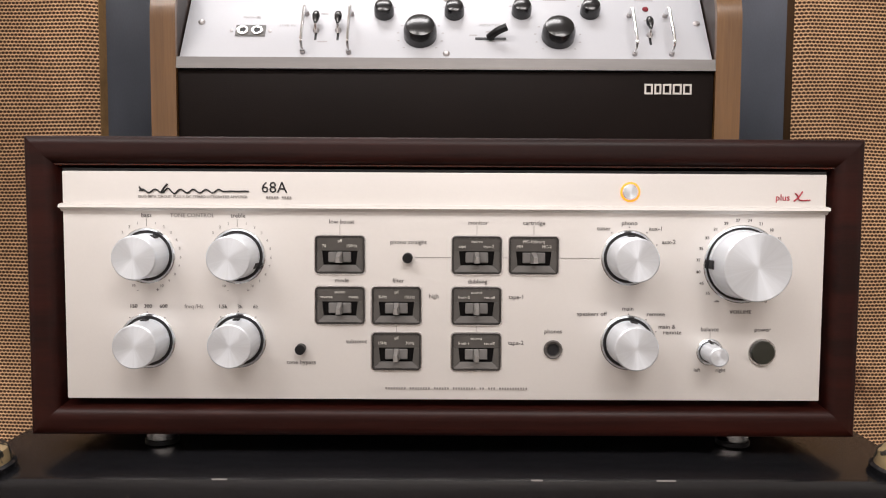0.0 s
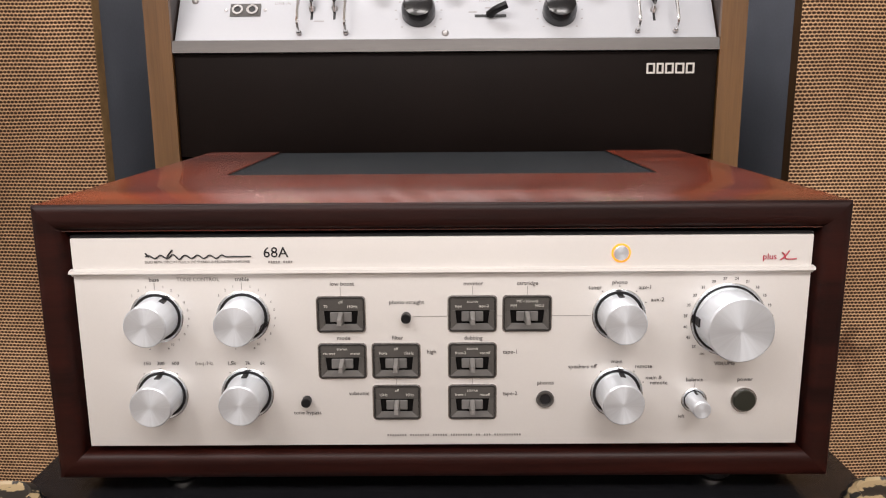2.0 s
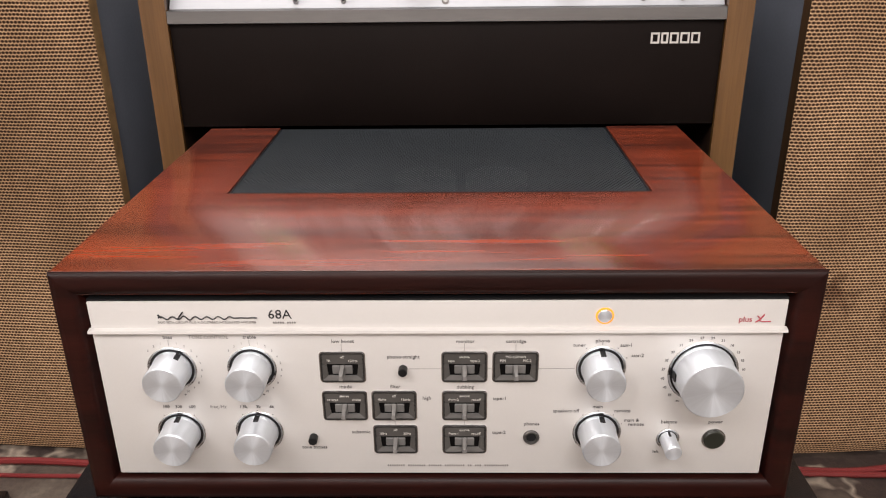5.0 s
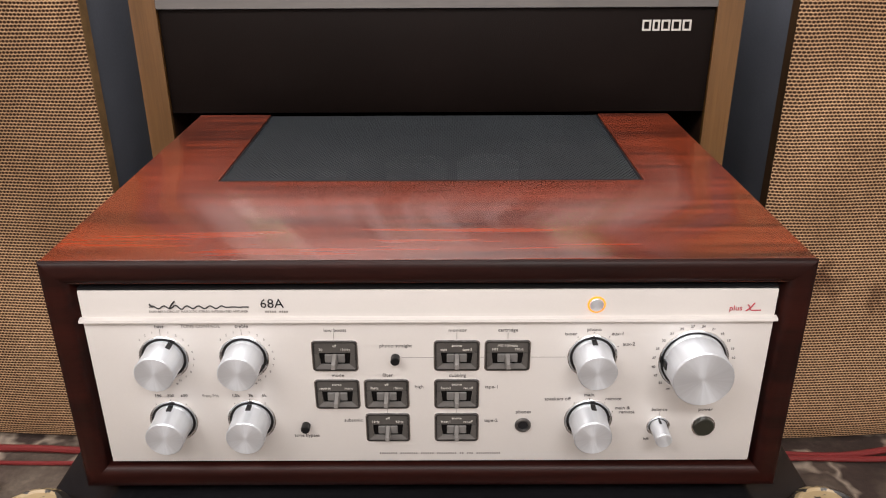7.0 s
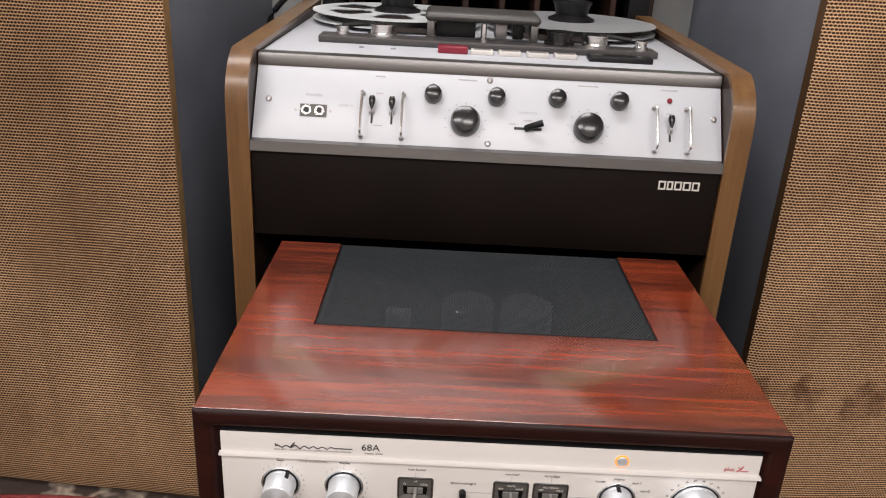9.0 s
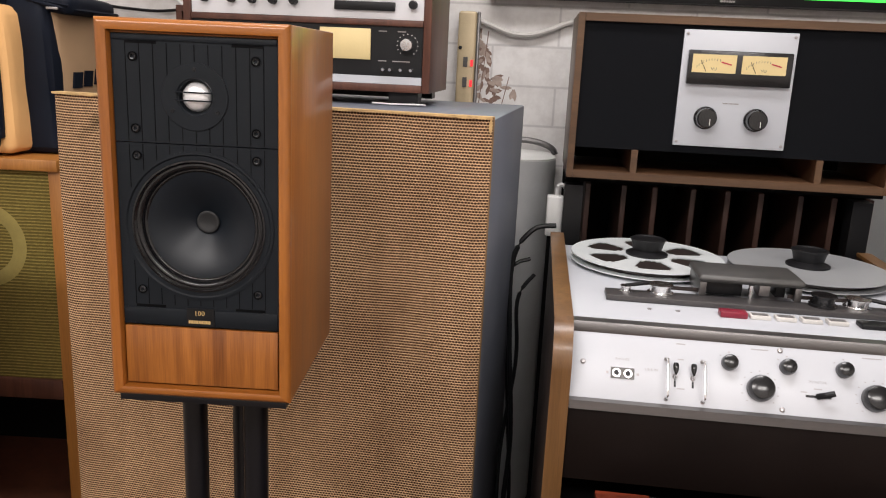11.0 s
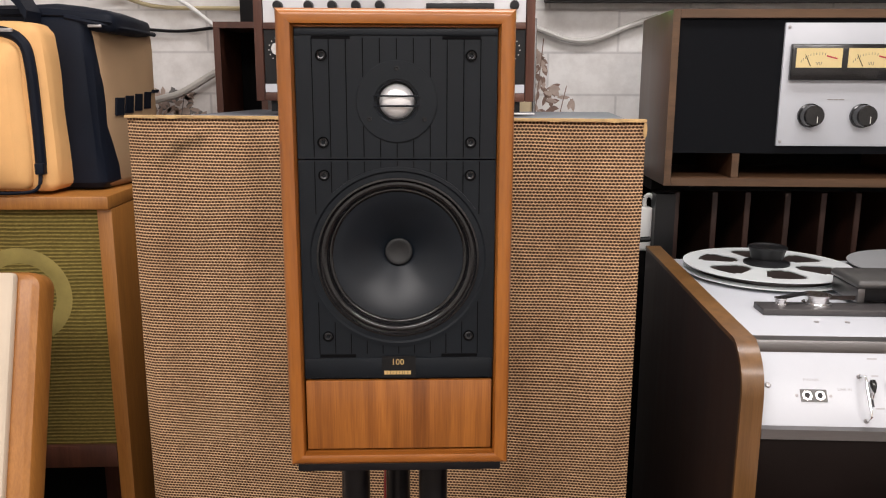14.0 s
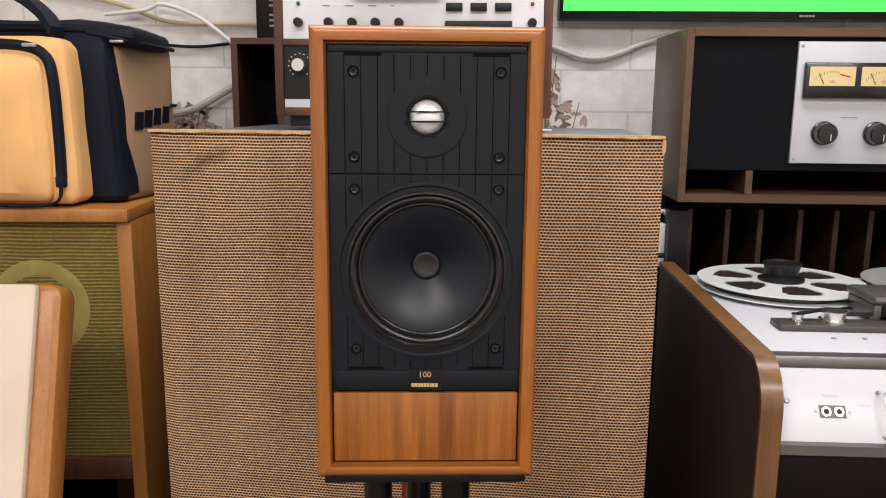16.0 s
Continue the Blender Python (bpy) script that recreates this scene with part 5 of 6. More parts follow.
STANDBLACK = plain("satin_black_steel", (0.005, 0.005, 0.007), 0.3, 0, 0.2, 6, 200, 0.03)
stand = thing("speaker_stand", (-0.685, 0.26, 0), "black metal speaker stand with round pillars", "speaker stand")
RM = Matrix.Translation((-0.685, 0.26, 0)) @ Matrix.Rotation(radians(YAW), 4, "Z")
PM = pose(-0.6705, 0.1445, 0.6812, 0, LEANING, YAW)
part("top_plate", move(box(-0.09, 0.09, 0.006, 0.2, -0.0085, -0.0003, 0.001), PM), STANDBLACK, stand)
for x, y, r in ((-0.727, 0.255, 0.0145), (-0.646, 0.243, 0.0145), (-0.689, 0.315, 0.0135)):
    part("pillar", lathe([(0, 0.0202), (r, 0.0202), (r, 0.6735), (0, 0.6735)], (x, y, 0), "z", 32), STANDBLACK, stand, "glossy black pillar")
part("base_plate", move(box(-0.125, 0.125, -0.13, 0.13, 0, 0.02, 0.003), RM), STANDBLACK, stand)
tagged(part("speaker_cable", tube([(-0.69, 0.378, 0.76), (-0.7, 0.4, 0.68), (-0.715, 0.45, 0.6), (-0.722, 0.465, 0.42), (-0.728, 0.462, 0.2), (-0.71, 0.455, 0.03), (-0.64, 0.45, 0.0042), (-0.45, 0.445, 0.0042)], 0.003, 8), CABLE_RED), "thin dark red speaker cable hanging beside the stand", "cable")

# ---- tape machine on the large speaker ----
am = thing("tape_machine", (-0.7315, 0.853, 0.969), "wood cased tape machine with silver panel on a speaker", "tape machine", -0.6)
# local axes: centre x=0, front y=0 at world y 0.73
AW = 0.2135
fy = -0.118
part("rubber_foot", box(-AW + 0.02, -AW + 0.07, fy + 0.01, fy + 0.05, 0.0, 0.016), BLACK, am)
part("rubber_foot", box(AW - 0.07, AW - 0.02, fy + 0.01, fy + 0.05, 0.0, 0.016), BLACK, am)
part("rubber_foot", box(-AW + 0.02, AW - 0.02, 0.06, 0.1, 0.0, 0.016), BLACK, am)
for sx in (-1, 1):
    x0, x1 = sorted((sx * AW, sx * (AW - 0.013)))
    part("case_side", box(x0, x1, fy, 0.11, 0.0165, 0.42, 0.001), MAHOGANY, am, "reddish wood side")
part("case_base", box(-AW + 0.0135, AW - 0.0135, fy, 0.11, 0.0165, 0.029, 0.001), MAHOGANY, am)
part("case_top", box(-AW + 0.0135, AW - 0.0135, fy, 0.11, 0.408, 0.42, 0.001), MAHOGANY, am)
part("case_divider", box(-AW + 0.0135, AW - 0.0135, fy, fy + 0.02, 0.1235, 0.1335, 0.001), MAHOGANY, am)
part("case_back", box(-AW + 0.0135, AW - 0.0135, 0.1, 0.109, 0.03, 0.4075), BLACK, am)
up = part("upper_panel", box(-AW + 0.014, AW - 0.014, fy + 0.004, fy + 0.01, 0.134, 0.4075), plain("silver_panel", (0.66, 0.66, 0.68), 0.4, 0.3, 0.03), am, "silver upper panel")
lp = part("lower_panel", box(-AW + 0.014, AW - 0.014, fy + 0.004, fy + 0.01, 0.0425, 0.123), BLACK, am, "black lower panel")
part("silver_strip", box(-AW + 0.014, AW - 0.014, fy + 0.002, fy + 0.01, 0.0295, 0.042), DECKWHITE, am, "pale strip")
for x in (-0.175, -0.128, -0.092, -0.056, -0.02, 0.182):
    part("panel_knob", lathe([(0.007, fy + 0.004), (0.007, fy - 0.006), (0.006, fy - 0.009), (0, fy - 0.0095)], (x, 0, 0.158), "y", 20), BLACK, up)
for x in (0.064, 0.101, 0.138):
    part("push_key", box(x - 0.0125, x + 0.0125, fy - 0.004, fy + 0.004, 0.175, 0.187, 0.001), BLACK, up, "black key")
part("stop_bar", box(0.05, 0.152, fy - 0.003, fy + 0.004, 0.147, 0.161, 0.0015), BLACK, up, "long black bar key")
part("tape_head_cover", box(-0.09, 0.045, fy - 0.022, fy + 0.004, 0.198, 0.25, 0.004), STEEL, up)
for x, w in ((-0.138, 0.012), (-0.104, 0.014), (-0.068, 0.013), (-0.033, 0.006)):
    bars("panel_print", (w,), x, fy + 0.0038, 0.183, 0.002, 0.022, INK_FAINT, up)
for x in (0.0595, 0.0965, 0.1335):
    bars("panel_print", (0.009,), x, fy + 0.0038, 0.193, 0.0018, 0.028, INK_FAINT, up)
part("power_lamp", lathe([(0.003, fy + 0.004), (0.003, fy + 0.001), (0, fy)], (-0.175, 0, 0.186), "y", 14), plain("green_lens", (0.03, 0.1, 0.05), 0.3), up)
part("record_lamp", lathe([(0.003, fy + 0.004), (0.003, fy + 0.001), (0, fy)], (0.182, 0, 0.186), "y", 14), plain("red_lens_small", (0.25, 0.02, 0.02), 0.3), up)
for x in (-0.175, 0.174):
    k = part("output_knob", lathe([(0.0105, fy + 0.004), (0.0105, fy - 0.01), (0.0095, fy - 0.012), (0, fy - 0.0122)], (x, 0, 0.094), "y", 28), ALU_SIDE, lp, "silver output knob")
    bm = bmesh.new()
    for i in range(13):
        a = radians(230 - 280 * i / 12)
        px, pz = x + 0.0175 * math.cos(a), 0.094 + 0.0175 * math.sin(a)
        box(px - 0.0008, px + 0.0008, fy + 0.0036, fy + 0.004, pz - 0.0008, pz + 0.0008, 0, 2, bm)
    part("knob_scale", bm, INK_WHITE, k)
for x in (-0.02, -0.008, 0.135, 0.147, 0.165, 0.182):
    part("small_lever", tube([(x, fy + 0.004, 0.055), (x, fy - 0.008, 0.053)], 0.0027, 8), CHROME, lp, "tiny chrome lever")
mm = part("level_meter", box(0.025, 0.112, fy, fy + 0.004, 0.068, 0.118, 0.001), METER, lp, "pale yellow level meter")
for x, w, z in ((0.125, 0.014, 0.115), (0.157, 0.014, 0.115), (0.125, 0.014, 0.067), (0.149, 0.03, 0.067)):
    bars("panel_print", (w,), x, fy + 0.0038, z, 0.0018, 0.018, INK_FAINT, lp)
tagged(part("speaker_wire", tube([(-0.61, 0.71, 0.968), (-0.57, 0.69, 0.9685), (-0.54, 0.715, 0.968), (-0.52, 0.7, 0.9685)], 0.0015, 6), WHITEPLASTIC), "short white wire lying on the speaker top", "wire")

# ---- open wooden box, book, supports behind ----
bx = thing("open_box", (-1.07, 1.17, 0.9), "upright open wooden box, dark inside", "box")
part("box_side", box(-1.127, -1.114, 1.1, 1.25, 0.9, 1.1185), MAHOGANY, bx)
part("box_side", box(-1.036, -1.023, 1.1, 1.25, 0.9, 1.1185), MAHOGANY, bx)
part("box_top", box(-1.127, -1.023, 1.1, 1.25, 1.119, 1.131), MAHOGANY, bx)
# shade inside the box is painted on its back
part("box_back", box(-1.1135, -1.0365, 1.24, 1.25, 0.9, 1.1185), SHADE_BLACK, bx)
part("box_base", box(-1.1135, -1.0365, 1.1, 1.2395, 0.9, 0.912), MAHOGANY, bx)
cab = thing("side_cabinet", (-1.3, 1.1, 0), "dark wooden cabinet against the papered wall", "cabinet")
part("body", box(-1.75, -0.99, 1.03, 1.262, 0, 0.899, 0.002), MAHOGANY, cab)
bk = thing("black_book", (-1.07, 1.2, 1.131), "upright black printed box with small white lines", "box")
part("cover", box(-1.098, -0.99, 1.19, 1.225, 1.1315, 1.42, 0.001), BLACK, bk)
bm = bmesh.new()
for j in range(9):
    z = 1.16 + j * 0.011 + (0.008 if j > 2 else 0)
    for x, w in ((-1.07, 0.03), (-1.037, 0.02), (-1.015, 0.018)):
        box(x, x + w * (0.6 + 0.4 * ((j * 7) % 5) / 4), 1.1893, 1.1898, z, z + 0.004, 0, 2, bm)
part("print", bm, INK_FAINT, bk, "small pale lines of print", None, 0)

# ---- green-clothed speaker, bag and cream speaker ----
gs = thing("olive_speaker", (-1.204, 0.745, 0), "orange wood speaker with olive ribbed cloth", "speaker", 5.0)
# local: right front corner at x=0, y=0
gx0, gx1, gz = -0.48, 0.01, 0.834
part("cabinet_top", box(gx0, gx1, -0.012, 0.33, gz - 0.022, gz, 0.003), ORANGEWOOD, gs, "orange-brown wooden top")
for x in (gx0, gx1 - 0.024):
    part("cabinet_side", box(x, x + 0.024, 0, 0.325, 0.0, gz - 0.0225, 0.002), ORANGEWOOD, gs)
part("cabinet_base", box(gx0 + 0.0245, gx1 - 0.0245, 0, 0.325, 0.36, 0.4, 0.002), MAHOGANY, gs)
part("cabinet_back", box(gx0 + 0.0245, gx1 - 0.0245, 0.3, 0.32, 0.0, gz - 0.023), SHADE_BLACK, gs)
part("grille_cloth", box(gx0 + 0.0245, gx1 - 0.0245, 0.008, 0.02, 0.4005, gz - 0.0228), GREENCLOTH, gs, "olive ribbed grille cloth")
part("driver_ring", lathe([(0.084, 0.0085), (0.08, 0.0076), (0.058, 0.0074), (0.054, 0.0085)], (-0.15, 0, 0.665), "y", 64), plain("pale_olive", (0.3, 0.235, 0.066), 0.8, 0, 0.15, 30, 700, 0.3), gs, "pale ring showing through the cloth")
part("lower_shelf", box(gx0 + 0.0245, gx1 - 0.0245, 0.02, 0.29, 0.1, 0.12), MAHOGANY, gs)

bag = thing("carry_bag", (-1.364, 0.862, 0.835), "tan and navy padded carry bag on a wooden speaker", "bag", 3.0)


def cushion(x0, x1, y0, y1, z0, z1, r, puff, seed):
    """A soft padded block: bevelled, cut finely and puffed."""
    bm = box(x0, x1, y0, y1, z0, z1, r, 4)
    bmesh.ops.subdivide_edges(bm, edges=[e for e in bm.edges if e.calc_length() > 0.05], cuts=7, use_grid_fill=True)
    bm.normal_update()
    for v in bm.verts:
        c = v.co
        u = [(c.x - x0) / (x1 - x0), (c.y - y0) / (y1 - y0), (c.z - z0) / (z1 - z0)]
        k = 1
        for q in u:
            k *= max(0.0, 1 - (2 * q - 1) ** 4) if 0.01 < q < 0.99 else 1
        lift = 0 if u[2] < 0.03 else 1
        v.co += v.normal * lift * (puff * k + 0.0045 * noise.noise(c * 11 + Vector((seed, 0, 0))))
    return bm


SKEW = 0.17
body = cushion(-0.22, 0.162, -0.055, 0.13, 0.0, 0.278, 0.014, 0.004, 1)
for v in body.verts:
    if v.co.x > 0.06:
        v.co.x += SKEW * (v.co.y - 0.13)
part("main_body", body, BAGBOX, bag, "tan nylon body")
navy = cushion(0.03, 0.13, -0.068, 0.06, 0.001, 0.286, 0.012, 0.007, 2)
for v in navy.verts:
    v.co.x += 0.006 * (0.14 - v.co.z) / 0.14 + 0.05 * min(0.0, v.co.y)
part("navy_band", navy, BAGDARK, bag, "navy nylon side band with soft creases")
pocket = cushion(-0.09, 0.077, -0.13, -0.045, 0.004, 0.264, 0.016, 0.006, 3)
for v in pocket.verts:
    v.co.x += 0.004 * (0.13 - v.co.z) / 0.13 * (1 if v.co.x > 0 else 0)
part("front_pocket", pocket, BAGTAN, bag, "tan canvas front pocket")
part("pocket_flap", cushion(-0.086, 0.048, -0.146, -0.07, 0.008, 0.238, 0.018, 0.008, 4), BAGTAN, bag)
part("zip_band", tube([(0.062, -0.134, 0.048), (0.063, -0.135, 0.12), (0.061, -0.135, 0.2), (0.053, -0.134, 0.236), (0.028, -0.133, 0.252), (-0.02, -0.132, 0.257), (-0.09, -0.13, 0.258)], 0.0085, 10), BAGDARK, bag, "navy zip band")
part("zip_end", box(0.0555, 0.0695, -0.1445, -0.13, 0.034, 0.052, 0.002), BAGDARK, bag)
part("zip_slider", box(0.02, 0.042, -0.143, -0.138, 0.252, 0.258, 0.001), STEEL, bag, "small metal zip slider")
part("piping", tube([(0.062, -0.138, 0.04), (0.06, -0.143, 0.016), (0.04, -0.146, 0.006), (-0.03, -0.147, 0.005), (-0.09, -0.142, 0.012)], 0.003, 6), BAGDARK, bag)
lid = cushion(-0.21, 0.162, -0.06, 0.128, 0.266, 0.3, 0.012, 0.005, 5)
for v in lid.verts:
    if v.co.x > 0.07:
        v.co.z -= 0.12 * (v.co.x - 0.07)
part("lid", lid, BAGDARK, bag, "navy lid, sagging at the end")
part("lid_seam", tube([(-0.2, -0.066, 0.284), (0.06, -0.067, 0.284), (0.12, -0.066, 0.278), (0.164, -0.062, 0.272)], 0.0024, 6), BAGDARK, bag)
part("zip", tube([(0.09, -0.067, 0.28), (0.13, -0.067, 0.272), (0.16, -0.05, 0.266), (0.168, 0.02, 0.265), (0.168, 0.12, 0.264)], 0.004, 6), BAGDARK, bag)
part("zip_pull", box(0.128, 0.15, -0.0735, -0.07, 0.264, 0.2685, 0.001), STEEL, bag, "metal zip pull")
strap = []
for k in range(17):
    u = k / 16
    strap.append((-0.12 + 0.175 * u, 0.286 + 0.062 * math.sin(math.pi * u) ** 0.7))
part("handle", prism(strap + [(p[0] * 0.96, p[1] - 0.016) for p in reversed(strap)], -0.118, -0.07, "y"), BAGDARK, bag, "wide navy strap handle")
for k in range(5):
    y0, z0, w = -0.018 + 0.03 * k, 0.122 + 0.003 * k, 0.024
    lo, hi = (0.0, 0.03) if k < 4 else (0.025, 0.031)
    mark = prism([(y0, z0 + lo), (y0 + w, z0 + lo), (y0 + w + 0.005, z0 + hi), (y0 + 0.005, z0 + hi)], 0.163, 0.1675, "x")
    for v in mark.verts:
        v.co.x += SKEW * (v.co.y - 0.13)
    part("bag_mark", mark, BAGDARK, bag, "dark slanted block mark")

cs = thing("cream_speaker", (-1.183, 0.29, 0), "cream cloth speaker with orange wooden edge leaning back", "speaker", 4.0)
# local: right edge at x=0, leaning back
LB = Matrix.Rotation(radians(-18), 4, "X")
part("cabinet", move(prism(round_rect(-0.45, 0.0, 0.0, 0.796, 0.022, 6), 0.0, 0.05, "y", None, 0.01), LB), ORANGEWOOD, cs, "orange wooden cabinet with rounded corners")
part("grille_cloth", move(prism(round_rect(-0.43, -0.03, 0.03, 0.794, 0.006, 3), -0.014, 0.0005, "y", None, 0.004), LB), CREAM, cs, "plain cream cloth")
part("rear_prop", box(-0.3, -0.15, 0.22, 0.3, 0.0, 0.6), MAHOGANY, cs)

# ---- wall: screen, cables, printed flowers ----
tv = thing("television", (0.15, BACK - 0.04, 1.19), "wall-mounted television with a bright green picture", "television")
part("bezel", box(-0.463, 0.9, BACK - 0.05, BACK, 1.183, 1.95, 0.004), BLACK, tv, "black bezel")
part("screen", box(-0.455, 0.892, BACK - 0.0525, BACK - 0.0503, 1.1995, 1.235), glow("screen_green", (0.06, 0.9, 0.09), 0.9), tv, "bright green lower part of the picture")
part("screen_picture", box(-0.455, 0.892, BACK - 0.0525, BACK - 0.0503, 1.2352, 1.942), glow("screen_pale", (0.6, 0.55, 0.55), 0.5), tv, "pale picture")
bars("bezel_mark", (0.006, 0.005, 0.005, 0.006, 0.005), 0.035, BACK - 0.0503, 1.1905, 0.004, 0.001, INK_FAINT, tv)


def wall_cable(name, pts_, r, mt, label):
    return tagged(part(name, tube(pts_, r, 8), mt), label, "cable")


Y = BACK - 0.012
wall_cable("wall_cable", [(-0.52, Y, 1.145), (-0.463, Y, 1.125), (-0.41, Y, 1.107), (-0.365, Y, 1.105), (-0.32, Y, 1.118), (-0.288, Y, 1.132), (-0.22, Y, 1.155)], 0.006, plain("grey_white_cable", (0.5, 0.48, 0.45), 0.5), "thick grey-white cable drooping along the wall")
wall_cable("wall_cable", [(-1.62, Y, 1.25), (-1.437, Y, 1.217), (-1.313, Y, 1.177), (-1.15, Y, 1.172), (-0.96, Y, 1.17)], 0.0045, plain("yellowed_cable", (0.5, 0.42, 0.25), 0.5), "yellowed cable along the wall")
wall_cable("wall_cable", [(-1.45, Y - 0.02, 1.19), (-1.36, Y - 0.02, 1.2), (-1.32, Y - 0.02, 1.212), (-1.243, Y - 0.02, 1.185), (-1.176, Y - 0.02, 1.136), (-1.11, Y - 0.02, 1.08)], 0.0045, WHITEPLASTIC, "white cable along the wall")
wall_cable("wall_cable", [(-1.6, Y, 1.17), (-1.4, Y, 1.135), (-1.31, Y, 1.126), (-1.25, Y, 1.124), (-1.18, Y, 1.131), (-1.1, Y, 1.14)], 0.0035, BLACK, "black cable along the wall")
wall_cable("wall_cable", [(-1.33, Y - 0.01, 0.972), (-1.3, Y - 0.01, 0.979), (-1.256, Y - 0.01, 0.992), (-1.177, Y - 0.01, 1.036), (-1.1, Y - 0.01, 1.07)], 0.008, plain("dusty_cable", (0.45, 0.43, 0.4), 0.6), "thick pale cable rising behind the box")

wall_cable("wall_cable", [(0.36, Y, 0.965), (0.438, Y, 0.979), (0.47, Y, 1.008), (0.533, Y, 1.091), (0.56, Y, 1.14), (0.575, Y, 1.2)], 0.005, plain("cream_cable", (0.62, 0.55, 0.36), 0.5), "cream cable rising across the printed flowers")


def flowers(name, at, spread, height, count, seed, cols):
    """Flat printed sprig: leaves and petals lying on the paper."""
    rnd_ = random.Random(seed)
    t = thing(name, (at[0], BACK, at[1]), "printed brown flower sprig on the wallpaper", "wall print", 0, "printed sprigs")
    for c_i, mt in enumerate(cols):
        bm = bmesh.new()
        for k in range(count):
            u = rnd_.random()
            cx = at[0] + spread * (rnd_.random() - 0.5) * (1.2 - 0.6 * u) + 0.02 * math.sin(3 * u + seed)
            cz = at[1] + height * u
            a, l, w = rnd_.random() * 6.28, 0.007 + 0.009 * rnd_.random(), 0.003 + 0.004 * rnd_.random()
            ca, sa = math.cos(a), math.sin(a)
            yy = BACK - 0.0006 - 0.0001 * c_i - 0.00002 * (k % 5)
            vs = [bm.verts.new((cx + px * ca - pz * sa, yy, cz + px * sa + pz * ca)) for px, pz in ((-l, 0), (-l * 0.4, w), (l * 0.4, w * 0.8), (l, 0), (l * 0.3, -w), (-l * 0.5, -w * 0.8))]
            bm.faces.new(vs)
        part("leaf_print", bm, mt, t, "", None, 0)
    part("stem_print", prism([(at[0] - 0.001, at[1] - 0.03), (at[0] + 0.001, at[1] - 0.03), (at[0] + 0.018, at[1] + height), (at[0] + 0.016, at[1] + height)], BACK - 0.0012, BACK - 0.0009), cols[0], t)
    return t


PRINT_A = plain("print_brown", (0.22, 0.14, 0.11), 0.7, 0, 0.2, 60)
PRINT_B = plain("print_pale_brown", (0.42, 0.33, 0.28), 0.7, 0, 0.2, 60)
PRINT_C = plain("print_grey", (0.17, 0.16, 0.15), 0.7, 0, 0.2, 60)
flowers("printed_sprig", (-0.478, 0.95), 0.045, 0.16, 26, 1, (PRINT_A, PRINT_B))
flowers("printed_sprig", (-0.425, 0.96), 0.045, 0.05, 7, 2, (PRINT_A, PRINT_B))
flowers("printed_sprig", (-1.275, 0.94), 0.13, 0.055, 38, 3, (PRINT_C, PRINT_B))
flowers("printed_sprig", (0.49, 0.905), 0.11, 0.075, 46, 4, (PRINT_C, PRINT_B))
flowers("printed_sprig", (0.44, 1.1), 0.08, 0.09, 24, 5, (PRINT_A, PRINT_B))


# ---- pale cylinders, adapter, cables beside the rack ----
def bin_(x, y, h, label):
    t = thing("grey_bin", (x, y, 0), label, "bin", 0, "grey bins")
    part("body", lathe([(0, 0), (0.074, 0), (0.08, 0.02), (0.082, h), (0.078, h + 0.002)], (x, y, 0), "z", 48), BINGREY, t)
    part("white_lid", lathe([(0.081, h + 0.0005), (0.0815, h + 0.004), (0.07, h + 0.011), (0, h + 0.016)], (x, y, 0), "z", 48), WHITEPLASTIC, t, "domed white lid")
    part("band", tube([(x + 0.08 * math.cos(radians(a)), y + 0.055, h + 0.004 + 0.03 * math.sin(radians(a))) for a in range(0, 181, 15)], 0.007, 8), TRIM_GREY, t, "dark band over the lid")
    return t


bin_(-0.37, 1.195, 0.836, "grey cylindrical bin with a white lid behind a speaker")
bin_(0.422, 1.195, 0.83, "grey cylindrical bin with a white lid beside the rack")
ad = thing("power_adapter", (-0.286, 0.985, 0.7), "white power adapter with cable standing beside the deck", "adapter")
part("body", box(-0.305, -0.272, 0.985, 1.009, 0.703, 0.786, 0.004, 3), WHITEPLASTIC, ad)
part("cable", tube([(-0.2855, 0.996, 0.786), (-0.286, 0.996, 0.802), (-0.278, 0.996, 0.809), (-0.268, 0.997, 0.8)], 0.004, 8), WHITEPLASTIC, ad)
part("bracket", box(-0.3, -0.273, 0.99, 1.01, 0.0, 0.7025), SHADE_BLACK, ad)
for k, pts_ in enumerate(([(-0.285, 0.94, 0.735), (-0.33, 0.93, 0.725), (-0.365, 0.92, 0.66), (-0.36, 0.9, 0.5), (-0.345, 0.88, 0.3), (-0.355, 0.86, 0.1), (-0.35, 0.8, 0.006)], [(-0.32, 0.95, 0.63), (-0.35, 0.93, 0.58), (-0.345, 0.92, 0.45), (-0.365, 0.9, 0.25), (-0.36, 0.85, 0.006)], [(-0.33, 0.96, 0.66), (-0.37, 0.95, 0.62), (-0.36, 0.94, 0.4), (-0.34, 0.93, 0.15), (-0.345, 0.9, 0.006)])):
    tagged(part("power_cable", tube(pts_, 0.004 + 0.001 * (k == 0), 8), BLACK), "black power cable hanging down behind the deck", "cable")
ps = thing("power_strip", (-0.35, 0.72, 0), "white power strip on the rug beside the speaker", "power strip")
part("body", box(-0.378, -0.33, 0.66, 0.84, 0.0, 0.03, 0.004), WHITEPLASTIC, ps)
part("sockets", box(-0.369, -0.339, 0.675, 0.825, 0.0302, 0.0325, 0.001), INK_FAINT, ps)
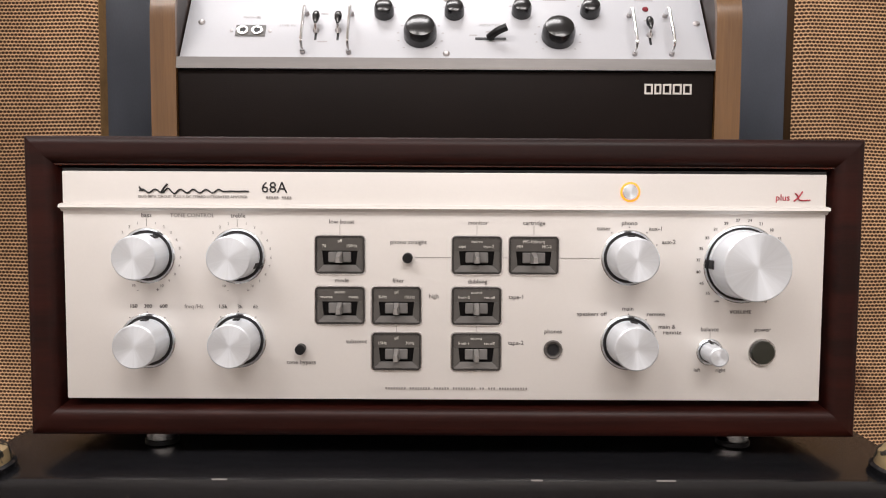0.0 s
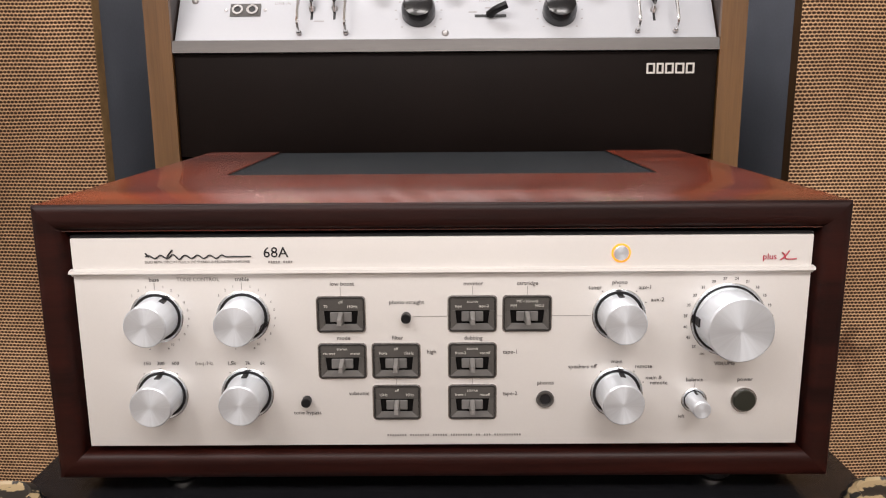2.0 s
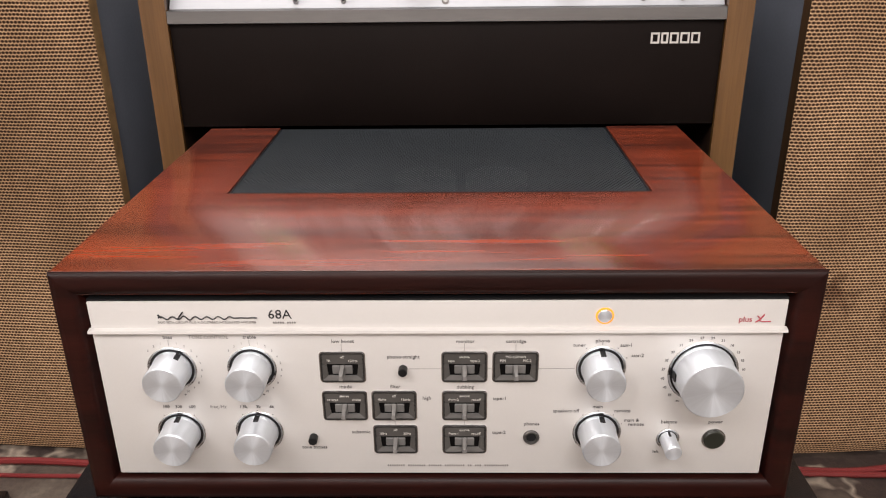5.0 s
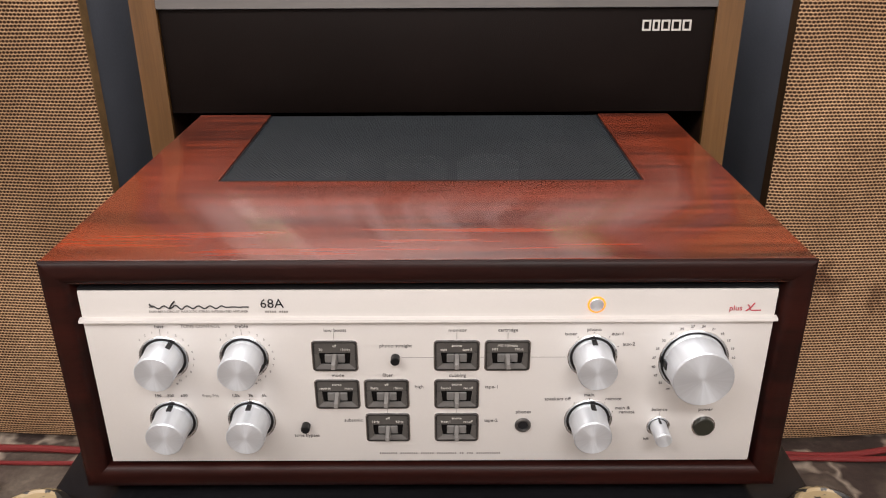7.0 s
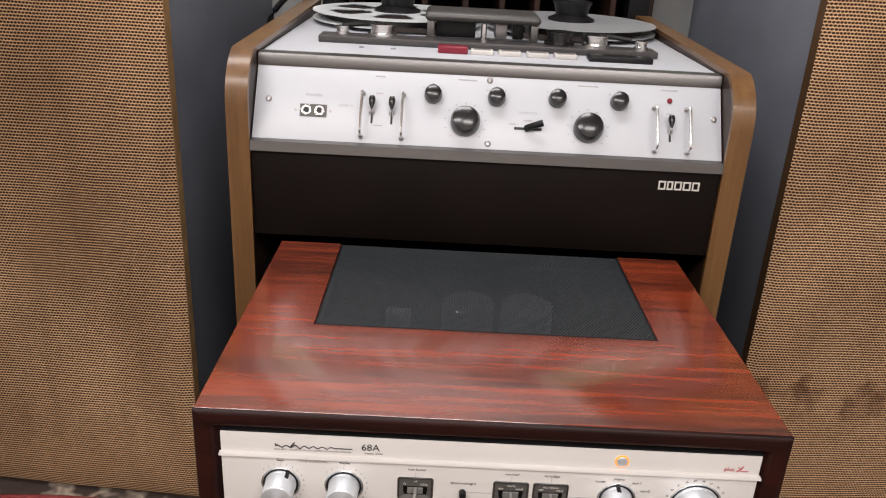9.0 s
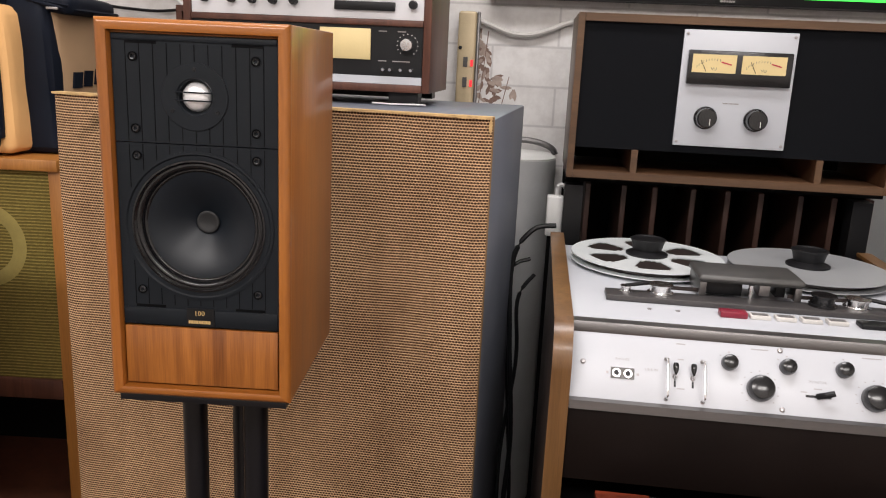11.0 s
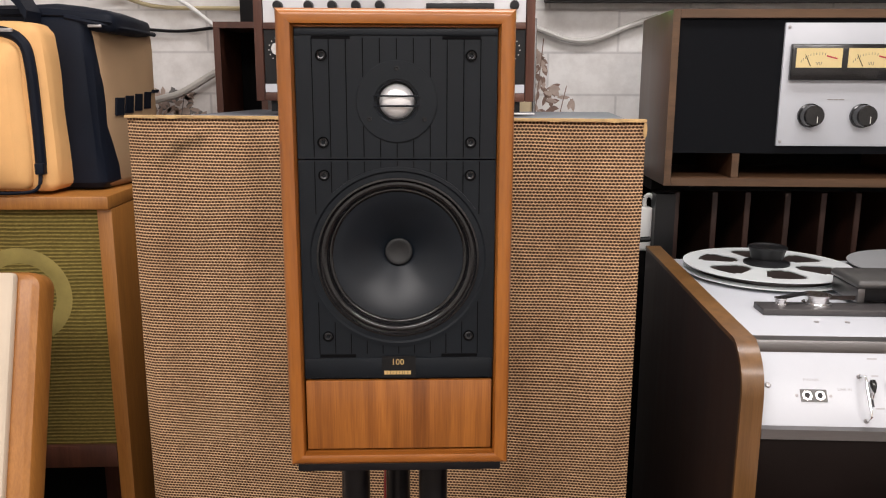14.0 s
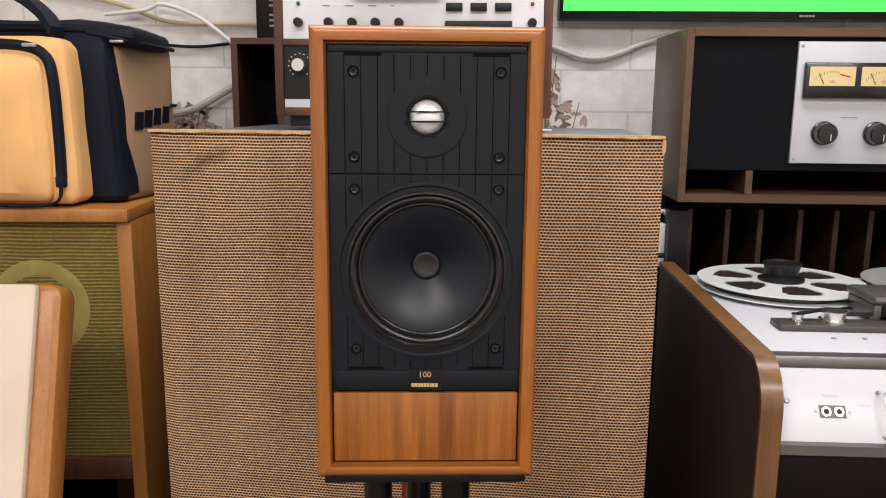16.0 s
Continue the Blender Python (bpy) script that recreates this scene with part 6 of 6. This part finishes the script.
for pts_, r in (([(0.3, 0.455, 0.0045), (0.42, 0.462, 0.0045), (0.55, 0.455, 0.006), (0.68, 0.462, 0.02), (0.8, 0.44, 0.03), (1.05, 0.43, 0.006)], 0.0045), ([(0.3, 0.444, 0.0045), (0.45, 0.452, 0.0045), (0.6, 0.447, 0.006), (0.72, 0.45, 0.012), (0.9, 0.43, 0.006)], 0.004), ([(-0.28, 0.462, 0.005), (-0.45, 0.468, 0.005), (-0.65, 0.476, 0.005), (-1.0, 0.44, 0.005)], 0.005)):
    tagged(part("floor_cable", tube(pts_, r, 8), CABLE_RED), "dark red cable lying along the foot of the speaker", "cable")
# boxes on the right-hand speaker and the striped strip by the machine
wc = thing("wood_cabinet", (0.58, 0.84, 0.969), "reddish wooden cabinet on the speaker", "cabinet")
for x in (0.435, 0.715):
    part("cabinet_side", box(x, x + 0.016, 0.74, 0.94, 0.9695, 1.3, 0.001), MAHOGANY, wc)
part("cabinet_base", box(0.4515, 0.7145, 0.74, 0.94, 0.9695, 0.982), MAHOGANY, wc)
part("cabinet_top", box(0.4515, 0.7145, 0.74, 0.94, 1.285, 1.3), MAHOGANY, wc)
# near-black back carries the cabinet's inner shade
part("cabinet_back", box(0.4515, 0.7145, 0.93, 0.9395, 0.9825, 1.2845), SHADE_BLACK, wc)
part("inner_shelf", box(0.4515, 0.7145, 0.75, 0.929, 1.12, 1.132), MAHOGANY, wc)
sl = thing("signal_strip", (-0.506, 1.25, 0), "tall pale gilt post with small red lights by the wall", "light strip")
part("body", box(-0.527, -0.486, 1.235, 1.262, 0, 1.15, 0.006, 3), plain("gilt_strip", (0.5, 0.4, 0.25), 0.45, 0.2), sl)
part("dark_side", box(-0.4858, -0.479, 1.24, 1.262, 0, 1.15, 0.002), TRIM_GREY, sl, "dark curved side")
for z in (0.985, 1.03):
    part("red_light", box(-0.4955, -0.4895, 1.2325, 1.2348, z, z + 0.014), glow("red_light", (1, 0.03, 0.04), 1.0), sl)
    part("dark_window", box(-0.512, -0.502, 1.2328, 1.2348, z - 0.002, z + 0.02), TRIM_GREY, sl)
part("socket", lathe([(0.004, 1.2352), (0.004, 1.2335), (0, 1.233)], (-0.52, 0, 1.07), "y", 16), BLACK, sl)
